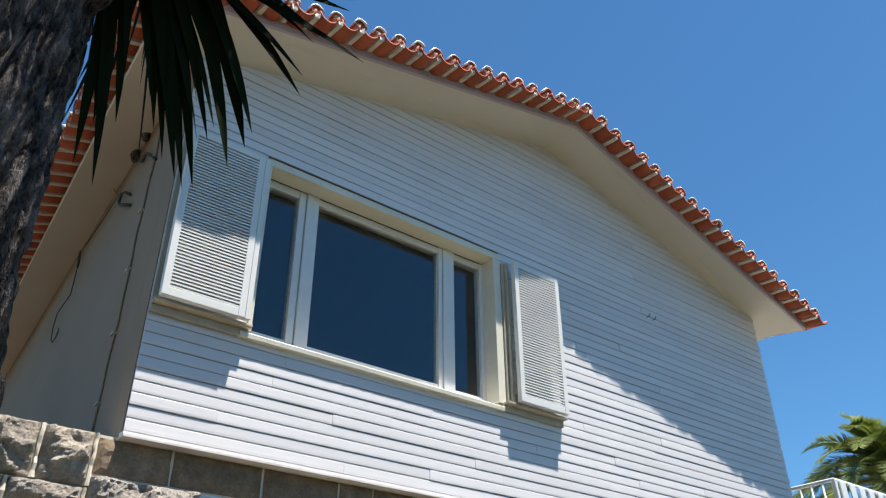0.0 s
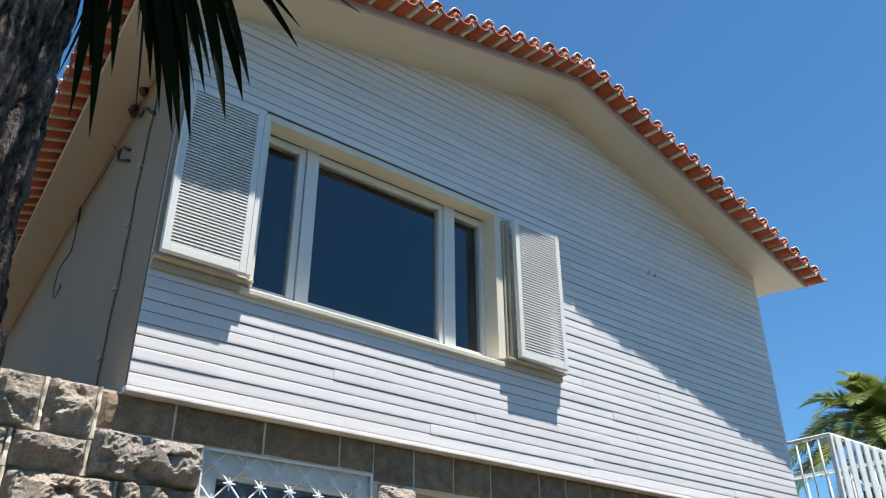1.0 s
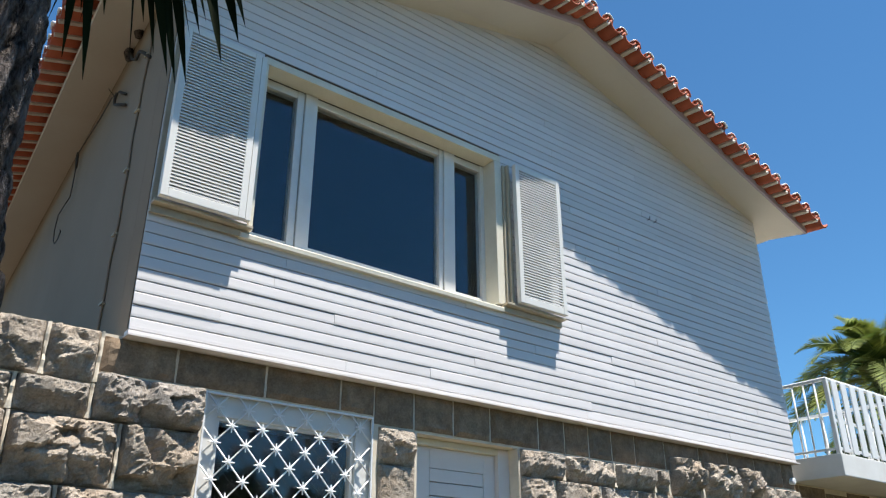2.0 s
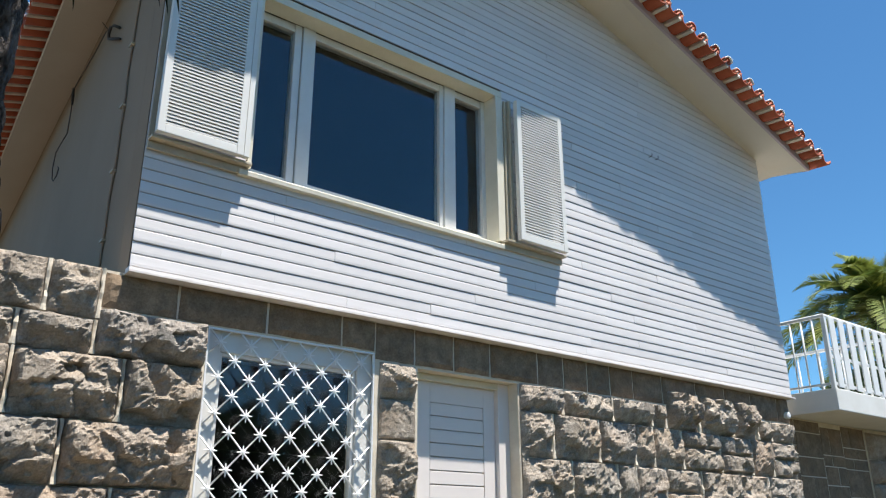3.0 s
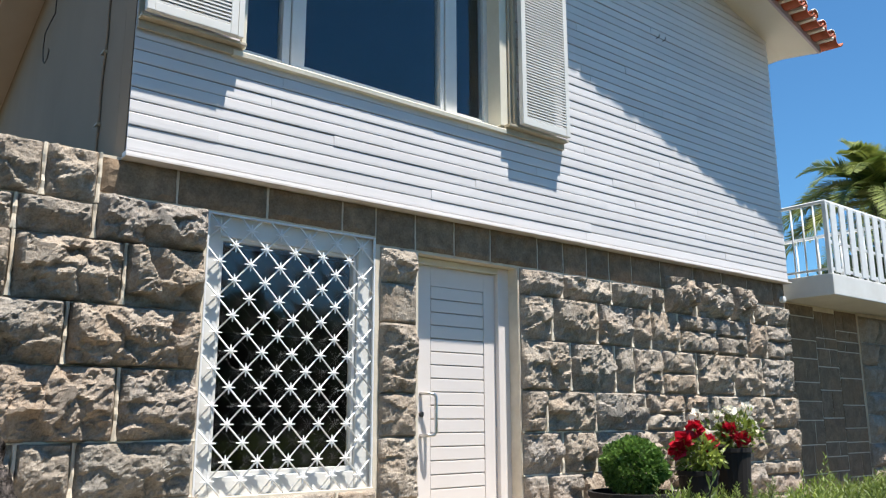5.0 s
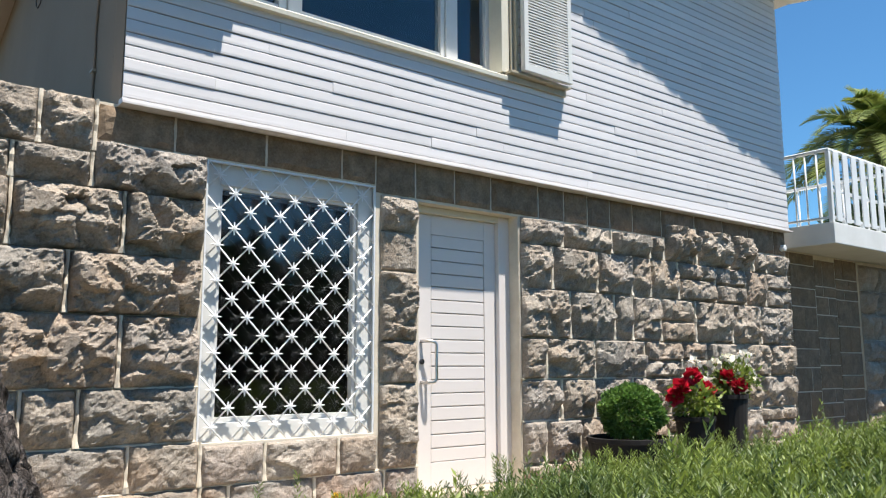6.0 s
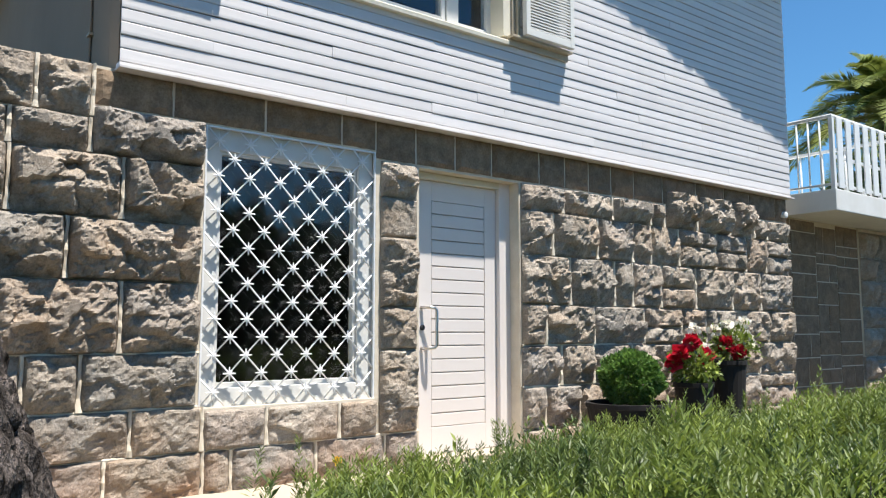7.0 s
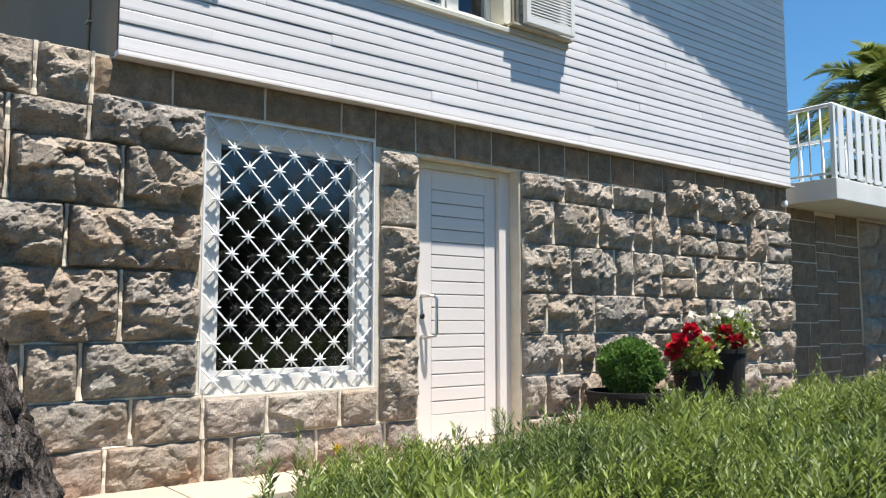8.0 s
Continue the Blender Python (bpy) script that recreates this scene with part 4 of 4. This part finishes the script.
def build_foliage(name, n, radius, size, mat, seed, flat=1.0, parent=None, label="", hollow=0.55, lumps=0.25):
    """A rounded crown of small leaves with an uneven outline."""
    rg = np.random.default_rng(seed)
    d = unit(rg.normal(size=(n, 3)))
    lump = np.array([noise.noise((a * 2.2 + seed, b * 2.2, c * 2.2)) for a, b, c in d])
    r = radius * (hollow + (1 - hollow) * rg.random(n) ** 0.5) * (1 + lumps * lump * 2)
    base = d * r[:, None] * np.array([1, 1, flat])
    w = unit(d + rg.normal(0, 0.7, (n, 3)) + np.array([0, 0, 0.25]))
    ln = size * rg.uniform(0.7, 1.3, (n, 1))
    side = unit(np.cross(w, rg.normal(size=(n, 3)))) * ln * 0.26
    me = leaf_mesh(name, [base, base + w * ln, side, np.zeros_like(side)], mat)
    return link(name, me, parent, label)


def build_pots():
    a = thing("planter", "dark round planter with a clipped green box ball by the wall", "planter", "planters", at=(5.12, -0.46, -0.058))
    part("pot", lathe([(0.25, 0.0), (0.27, 0.02), (0.325, 0.33), (0.335, 0.335), (0.335, 0.37), (0.305, 0.37), (0.30, 0.32), (0.02, 0.318)], 28), POT, a)
    part("soil", lathe([(0.298, 0.325), (0.02, 0.332)], 20), SOIL, a)
    part("stem", tube([(0, 0, 0.3), (0.01, 0, 0.45), (0, 0.01, 0.6)], 0.02, 6), BARK, a)
    ball = build_foliage("foliage", 9000, 0.232, 0.034, BUSH, 4, 0.88, a, "clipped ball of small glossy leaves", 0.72, 0.10)
    ball.location = (0.03, 0.0, 0.555)
    for at, r, h, seed, blooms, lab in (
            ((5.97, -0.46, -0.058), 0.165, 0.49, 8, ((-0.17, 0.0, 0.74, 0), (-0.10, -0.06, 0.82, 0), (0.13, -0.03, 0.70, 0), (-0.20, 0.05, 0.66, 0), (0.06, 0.05, 0.84, 1), (0.16, 0.04, 0.78, 1), (-0.02, -0.04, 0.93, 1)), "dark tapered pot with red and white flowering plant"),
            ((6.50, -0.44, -0.058), 0.17, 0.66, 9, ((-0.03, -0.02, 0.80, 0), (0.0, -0.1, 0.73, 0), (0.30, 0.0, 1.00, 1), (0.20, 0.03, 0.95, 1), (0.33, -0.02, 0.82, 1), (0.05, 0.02, 0.97, 1), (0.24, -0.05, 0.86, 1), (-0.10, 0.05, 0.92, 1), (0.12, 0.0, 0.88, 1)), "tall dark pot with white and red flowering plant")):
        p = thing("flower_pot", lab, "flower pot", "flower pots", at=at)
        part("pot", lathe([(r * 0.72, 0.0), (r * 0.75, 0.02), (r * 0.97, h - 0.04), (r * 1.03, h - 0.035), (r * 1.03, h), (r * 0.92, h), (r * 0.9, h - 0.05), (0.02, h - 0.052)], 22), POT, p)
        part("soil", lathe([(r * 0.88, h - 0.048), (0.02, h - 0.042)], 16), SOIL, p)
        fol = build_foliage("foliage", 620, 0.19, 0.055, SHRUB, seed, 0.8, p, "loose yellow-green leaves", 0.25, 0.5)
        fol.location = (0.02 if seed == 8 else 0.10, 0, h + 0.13)
        rg = np.random.default_rng(seed)
        for bx, by, bz, kind in blooms:
            st = part("stem", tube([(0, 0, h - 0.05), (bx * 0.6, by * 0.6, (h + bz) / 2), (bx, by, bz)], 0.004, 5), SHRUB, p)
            n = 46 if kind == 0 else 26
            d = unit(rg.normal(size=(n, 3)) + np.array([0, -0.1, 0.3]))
            size = 0.088 if kind == 0 else 0.068
            base = d * 0.018
            tip = d * size * rg.uniform(0.75, 1.15, (n, 1))
            side = unit(np.cross(d, rg.normal(size=(n, 3)))) * size * 0.45
            me = leaf_mesh("bloom", [base, tip, side, d * 0.008], RED if kind == 0 else WHITE)
            ob = link("bloom", me, p, "deep red bloom" if kind == 0 else "white bloom")
            ob.location = (bx, by, bz)
    y = thing("yellow_flower", "small yellow flower among the shrubs at the wall foot", "flower", at=(2.42, -0.62, -0.058))
    part("stem", tube([(0, 0, 0), (0.01, 0, 0.12), (0, 0, 0.20)], 0.004, 5), SHRUB, y)
    rg = np.random.default_rng(2)
    d = unit(rg.normal(size=(30, 3)) + np.array([0, -0.3, 0.3]))
    b = link("bloom", leaf_mesh("bloom", [d * 0.004, d * 0.035, unit(np.cross(d, rg.normal(size=(30, 3)))) * 0.010, d * 0.0], YELLOW), y)
    b.location = (0, 0, 0.20)


build_pots()


def build_blade(points, width, mat, parent, twist=0.0):
    """A long sword leaf: a folded ribbon along a curve."""
    pts = [Vector(p) for p in points]
    verts, faces = [], []
    n = len(pts)
    for i, p in enumerate(pts):
        d = (pts[min(i + 1, n - 1)] - pts[max(i - 1, 0)]).normalized()
        s = d.cross(Vector((math.sin(twist), -math.cos(twist), 0.15))).normalized()
        up = s.cross(d).normalized()
        t = i / (n - 1)
        w = width * (0.55 + 1.3 * t if t < 0.35 else 1.0 - 0.98 * ((t - 0.35) / 0.65) ** 2.8) * 0.5
        verts += [p + s * w + up * w * 0.35, p, p - s * w + up * w * 0.35]
    for i in range(n - 1):
        q = 3 * i
        faces += [(q, q + 1, q + 4, q + 3), (q + 1, q + 2, q + 5, q + 4)]
    link("leaf", mesh_of("leaf", [tuple(v) for v in verts], faces, mat, True), parent)


def build_yucca():
    t = thing("yucca_tree", "yucca tree with thick rough bark and long drooping sword leaves", "tree", at=(0.0, -2.6, -0.12))
    # trunk: swollen foot, waist, knobs; centre line and radius by height
    line = [(-0.10, 0.78, 0.0), (-0.09, 0.66, 0.45), (-0.085, 0.58, 0.65), (-0.08, 0.485, 0.90), (-0.06, 0.40, 1.20), (-0.03, 0.315, 1.60), (0.0, 0.245, 1.95), (0.02, 0.232, 2.20), (0.03, 0.215, 2.45), (0.04, 0.218, 2.75), (0.05, 0.20, 3.0), (0.05, 0.18, 3.2)]
    nz, na = 260, 230
    verts, faces = [], []
    for j in range(nz + 1):
        z = 3.2 * j / nz
        k = max(i for i in range(len(line)) if line[i][2] <= z + 1e-9)
        k = min(k, len(line) - 2)
        u = (z - line[k][2]) / (line[k + 1][2] - line[k][2])
        cx = line[k][0] + (line[k + 1][0] - line[k][0]) * u
        r = line[k][1] + (line[k + 1][1] - line[k][1]) * u
        for i in range(na):
            a = 2 * math.pi * i / na
            c, s = math.cos(a), math.sin(a)
            q = Vector((c * 2.2, s * 2.2, z * 1.6))
            # broken vertical plates and old leaf scars
            f = 24 * r
            plate = abs(noise.noise(Vector((c * f * 1.3, s * f * 1.3, z * 4.0)) + noise.noise_vector(q * 2.0) * 0.9))
            rr = r * (1 + 0.06 * noise.noise(q)) + 0.085 * min(plate, 0.36) - 0.020 + 0.014 * noise.noise(Vector((c * f * 2.4, s * f * 2.4, z * 16)))
            verts.append((cx + rr * c, rr * s, z))
    for j in range(nz):
        for i in range(na):
            p, q = j * na + i, j * na + (i + 1) % na
            faces.append((p, q, q + na, p + na))
    faces.append(tuple(range(nz * na, nz * na + na)))
    link("trunk", mesh_of("trunk", verts, faces, BARK, True), t, "dark grey deeply fissured trunk")
    knob = bmesh.new()
    bmesh.ops.create_icosphere(knob, subdivisions=4, radius=0.075)
    for v in knob.verts:
        v.co *= 1 + 0.25 * noise.noise(v.co * 18)
    kn = part("branch_scar", knob, BARK, t, "round bark-covered branch scar", True)
    kn.location = (0.20, -0.14, 2.83)
    part("branch", tube([(0.10, 0.0, 2.9), (0.22, 0.02, 3.12), (0.33, 0.03, 3.32)], [0.13, 0.10, 0.06], 12), BARK, t, "short side branch")
    # leaf tips that hang in front of the house, x and z of each, then an unseen crown at random, added for its shade
    rg = random.Random(17)
    tips = [(1.21, 3.24), (0.95, 3.00), (0.97, 2.95), (0.79, 2.65), (0.79, 2.62), (0.74, 2.51), (0.66, 2.57), (0.65, 2.40), (0.62, 2.39), (0.58, 2.37), (0.59, 2.41), (0.39, 2.51), (0.37, 2.27), (0.31, 2.32), (1.14, 3.48), (0.54, 2.45), (0.50, 2.55), (0.46, 2.62), (0.34, 2.48)]
    heart = Vector((0.36, 0.0, 3.28))
    tips += [(x + rg.uniform(-0.10, 0.02), z + rg.uniform(0.10, 0.48)) for x, z in tips * 2 if x < 0.70]
    for k, (x, z) in enumerate(tips):
        tip = Vector((x, rg.uniform(-0.03, 0.03), z))
        b = heart + Vector((0.5 * (x - 0.62) * (x < 0.8) + rg.uniform(-0.03, 0.03), rg.uniform(-0.05, 0.05), rg.uniform(-0.06, 0.06)))
        dx = tip - b
        m1 = b + Vector((dx.x * 0.34, dx.y * 0.3, dx.z * 0.20 + 0.04))
        m2 = b + Vector((dx.x * 0.70, dx.y * 0.6, dx.z * 0.60 + 0.02))
        pts = []
        for i in range(10):
            s = i / 9
            c = [(1 - s) ** 3, 3 * s * (1 - s) ** 2, 3 * s * s * (1 - s), s ** 3]
            pts.append(b * c[0] + m1 * c[1] + m2 * c[2] + tip * c[3])
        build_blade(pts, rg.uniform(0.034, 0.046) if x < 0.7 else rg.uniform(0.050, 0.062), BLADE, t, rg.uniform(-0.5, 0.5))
    heads = (heart, Vector((0.02, 0.0, 3.35)), Vector((-0.22, -0.16, 3.5)), Vector((0.1, -0.22, 3.6)), Vector((0.30, -0.12, 3.62)))
    # side heads added out of view so the crown shades the trunk
    for hd in heads[2:]:
        part("branch", tube([(0.04, 0.0, 3.0), (hd.x * 0.6 + 0.02, hd.y * 0.6, 3.3), tuple(hd)], [0.12, 0.09, 0.05], 10), BARK, t, "short side branch")
    # three more heads added above the view only to shade trunk and leaves
    for hd in (Vector((0.78, -0.30, 4.05)), Vector((0.38, -0.38, 4.15)), Vector((0.0, -0.32, 4.1))):
        part("branch", tube([(0.04, -0.02, 3.05), (hd.x * 0.6, hd.y * 0.6, 3.55), tuple(hd)], [0.11, 0.08, 0.05], 10), BARK, t, "short side branch")
        for k in range(150):
            a, e, l = rg.uniform(0, 2 * math.pi), rg.uniform(-0.05, 1.35), rg.uniform(0.5, 0.72)
            d = Vector((math.cos(a) * math.cos(e), math.sin(a) * math.cos(e), math.sin(e)))
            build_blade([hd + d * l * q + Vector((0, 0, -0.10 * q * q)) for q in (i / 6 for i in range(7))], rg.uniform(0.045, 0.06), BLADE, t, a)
    # from 300 on, near-level leaves added overhead to thicken that shade
    for k in range(640):
        a, e = rg.uniform(0, 2 * math.pi), rg.uniform(-0.6, 1.3) if k < 300 else rg.uniform(-0.1, 0.5)
        if -0.9 < a - 2 * math.pi * (a > math.pi) < 0.9 and e < 0.35:
            continue
        l = rg.uniform(0.6, 0.85)
        d = Vector((math.cos(a) * math.cos(e), math.sin(a) * math.cos(e), math.sin(e)))
        h = heads[k % 5]
        pts = [h + d * l * s + Vector((0, 0, -0.22 * s * s)) for s in (i / 7 for i in range(8))]
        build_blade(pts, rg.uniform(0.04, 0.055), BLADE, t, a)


build_yucca()


def build_palm():
    p = thing("date_palm", "tall date palm with arching feathery green fronds beyond the balcony", "tree", at=(16.95, 2.25, 0.55))
    part("trunk", tube([(0, 0, -0.67), (0.05, 0, 1.5), (0, 0.05, 3.2), (0, 0, 4.6)], [0.32, 0.27, 0.26, 0.30], 14), BARK, p, "scarred brown trunk", True)
    rg = random.Random(31)
    for k in range(46):
        a = 2.399 * k + rg.uniform(-0.2, 0.2)
        e = math.asin(min(0.97, -0.25 + 1.2 * (k / 46)))
        L = rg.uniform(2.4, 3.0)
        d0 = Vector((math.cos(a) * math.cos(e), math.sin(a) * math.cos(e), math.sin(e) + 0.35)).normalized()
        pts = [Vector((0, 0, 4.6)) + d0 * L * s + Vector((0, 0, -1.15 * s * s * (0.6 + math.cos(e)))) for s in (i / 14 for i in range(15))]
        base, tip, side, fold = [], [], [], []
        for s in range(96):
            u = 0.12 + 0.88 * s / 95
            i = min(13, int(u * 14))
            f = u * 14 - i
            c = pts[i].lerp(pts[i + 1], f)
            d = (pts[i + 1] - pts[i]).normalized()
            x = d.cross(Vector((0, 0, 1))).normalized()
            up = x.cross(d)
            for sg in (-1, 1):
                ln = 0.46 * math.sin(math.pi * min(1, 0.18 + u * 0.80)) ** 0.7 + 0.06
                w = (x * sg * 0.9 + d * 0.75 + up * rg.uniform(0.05, 0.40)).normalized()
                base.append(c)
                tip.append(c + w * ln + Vector((0, 0, -0.06)))
                side.append(w.cross(up).normalized() * 0.015)
                fold.append((0, 0, 0))
        me = leaf_mesh("frond", [np.array([tuple(q) for q in arr]) for arr in (base, tip, side, fold)], FROND)
        fr = link("frond", me, p)
        part("rachis", tube(pts, [0.035 * (1 - 0.85 * i / 14) for i in range(15)], 5), FROND, fr, smooth=True)


build_palm()


def build_background():
    h = thing("terrace_shrub", "dark green leafy shrub behind the balcony railing", "shrub", at=(13.8, 1.11, -0.12))
    f = build_foliage("foliage", 7000, 0.95, 0.13, TREE_LEAF, 12, 1.0, h, "", 0.4, 0.4)
    f.location = (0, 0, 2.83)
    part("stem", tube([(0, 0, 0), (0, 0, 1.2), (0.1, 0, 2.8)], 0.05, 6), BARK, h)
    # garden trees that the ground-floor panes mirror
    first = thing("garden_tree", "broad dark green garden tree across the lawn", "tree", "garden trees", at=(4.0, -19.0, -0.12))
    part("trunk", tube([(0, 0, 0), (0.1, 0, 1.2), (0, 0.1, 2.4)], [0.22, 0.17, 0.13], 10), BARK, first, smooth=True)
    for k in range(4):
        a = k * 1.7
        part("limb", tube([(0, 0.05, 1.6), (0.6 * math.cos(a), 0.6 * math.sin(a), 2.4), (1.2 * math.cos(a), 1.2 * math.sin(a), 3.2)], [0.11, 0.08, 0.04], 7), BARK, first, smooth=True)
    c = build_foliage("crown", 16000, 2.3, 0.22, TREE_LEAF, 40, 0.72, first, "", 0.35, 0.5)
    c.location = (0, 0, 2.35)
    rg = random.Random(6)
    for i in range(1, 11):
        copy_thing(first, pose(4.0 + 3.2 * i - (27 if i > 7 else 0), -19.0 + rg.uniform(-2, 2), -0.12, 0, 0, 57 * i))


build_background()


# ---- cables on the flank ----
def build_cables():
    def on_wall(y, z, out=0.014):
        return (X_LEFT + SKEW * (y - 0.16) - out, y, z)
    c = thing("wall_cable", "old dark cable clipped to the rendered flank wall", "cable", at=(0, 0, 0))
    pts = [on_wall(0.66 + 0.02 * math.sin(z * 5.0) + 0.012 * math.sin(z * 13), z, 0.010) for z in (2.3 + 2.75 * i / 40 for i in range(41))]
    part("wire", tube(pts, 0.009, 6), FLANK, c, smooth=True)
    for z in (2.7, 3.2, 3.7, 4.2, 4.7):
        part("clip", box(X_LEFT + 0.005, X_LEFT + 0.035, 0.63, 0.70, z, z + 0.015), TAN, c)
    w = thing("loose_wire", "thin black wire dangling from an iron hook under the eaves", "wire", at=(0, 0, 0))
    part("wire", tube([on_wall(y, z, o) for y, z, o in ((1.62, 4.90, 0.03), (1.80, 4.97, 0.03), (2.25, 4.99, 0.03), (2.75, 5.05, 0.03), (3.20, 5.10, 0.03), (3.12, 4.88, 0.03), (3.10, 4.72, 0.03), (3.10, 4.57, 0.03), (3.42, 4.60, 0.03), (3.69, 4.61, 0.03), (3.72, 4.45, 0.03), (3.62, 4.29, 0.03), (3.50, 4.22, 0.03), (3.34, 4.21, 0.03), (3.26, 4.26, 0.03), (3.34, 4.31, 0.03))], 0.0055, 6), CABLE, w, smooth=True)
    part("splice", tube([on_wall(3.20, 5.12, 0.03), on_wall(3.14, 5.0, 0.032), on_wall(3.11, 4.89, 0.03)], [0.011, 0.015, 0.011], 6), CABLE, w)
    part("stay_wire", tube([on_wall(1.72, 4.95, 0.03), on_wall(2.1, 5.25, 0.03), on_wall(2.6, 5.45, 0.02)], 0.004, 5), CABLE, w, smooth=True)
    part("hook", tube([on_wall(1.24, 4.69, 0.02), on_wall(1.45, 4.83, 0.03), on_wall(1.60, 4.90, 0.03), on_wall(1.64, 4.86, 0.03), on_wall(1.60, 4.79, 0.03), on_wall(1.50, 4.73, 0.03), on_wall(1.16, 4.54, 0.02)], 0.013, 7), CABLE, w, "bent iron hook", True)
    i = thing("cable_bracket", "rusty iron bracket with insulators and wires on the flank wall", "bracket", at=(0, 0, 0))
    part("arm", tube([on_wall(1.28, 5.10, 0.02), on_wall(1.16, 4.98, 0.03), on_wall(1.02, 4.89, 0.03), on_wall(0.92, 4.90, 0.03), on_wall(0.80, 4.82, 0.03), on_wall(0.58, 4.64, 0.01)], 0.014, 7), CABLE, i, smooth=True)
    for y, z in ((1.36, 5.16), (1.10, 5.22)):
        part("insulator", tube([on_wall(y, z - 0.06, 0.03), on_wall(y, z, 0.03), on_wall(y + 0.02, z + 0.06, 0.03)], [0.025, 0.046, 0.03], 9), BARK, i, smooth=True)
        part("wire", tube([on_wall(y, z, 0.03), on_wall(y + 0.35, z + 0.22, 0.02), on_wall(y + 0.75, z + 0.30, 0.02)], 0.007, 6), CABLE, i, smooth=True)


build_cables()


def build_wall_fixings():
    for x in (6.32, 6.42):
        h = thing("wall_hook", "small dark iron hook screwed into the white boards", "hook", "wall hooks", at=(x, -0.066, 4.555))
        part("shank", tube([(0, 0.01, 0), (0, -0.03, 0), (0, -0.035, 0.008), (0, -0.034, 0.030)], 0.004, 6), CABLE, h)
    c = thing("wall_socket", "small white round cable socket on the stone course", "socket", at=(8.33, -0.012, 2.115))
    part("ring", tube([(0, 0.0, 0), (0, -0.05, 0), (0, -0.055, 0)], [0.035, 0.035, 0.022], 12), RAIL, c)


build_wall_fixings()


def build_side_stones():
    rng = random.Random(77)
    # random ashlar of sawn stones: the beds break from one stack to the next
    x = X_RIGHT + 0.02
    while x < PIER_X - 0.05:
        w = min(rng.uniform(0.30, 0.75), PIER_X - 0.01 - x)
        z = -0.1 - rng.uniform(0, 0.1)
        while z < 2.14:
            h = min(rng.choice((0.13, 0.17, 0.22, 0.28, 0.33)), 2.19 - z)
            cut = x + w * (rng.uniform(0.35, 0.65) if w > 0.5 and rng.random() < 0.5 else 1.0)
            for a, b in ((x, cut), (cut, x + w)):
                if b - a > 0.05:
                    part("stone", box(a + 0.007, b - 0.007, SIDE_Y - rng.uniform(0.003, 0.009), SIDE_Y + 0.02, z + 0.006, z + h - 0.006, 0.002), SHADED_FLATSTONE, wall_side)
            z += h
        x += w
    seed, z = 900, -0.09
    for h in (0.33, 0.30, 0.36, 0.28, 0.34, 0.30, 0.34):
        x = PIER_X - rng.uniform(0.0, 0.015)
        while x < 13.4:
            w = rng.uniform(0.28, 0.5)
            seed += 1
            lay(wall_pier, x, x + w, z, z + h, seed, 0.06, 0.012, PIER_Y, 0.045)
            x += w
        z += h


# ---- boards, tiles and stones ----
build_siding(wall_upper)
build_tiles(roof)
build_side_stones()
build_stones(wall_front)
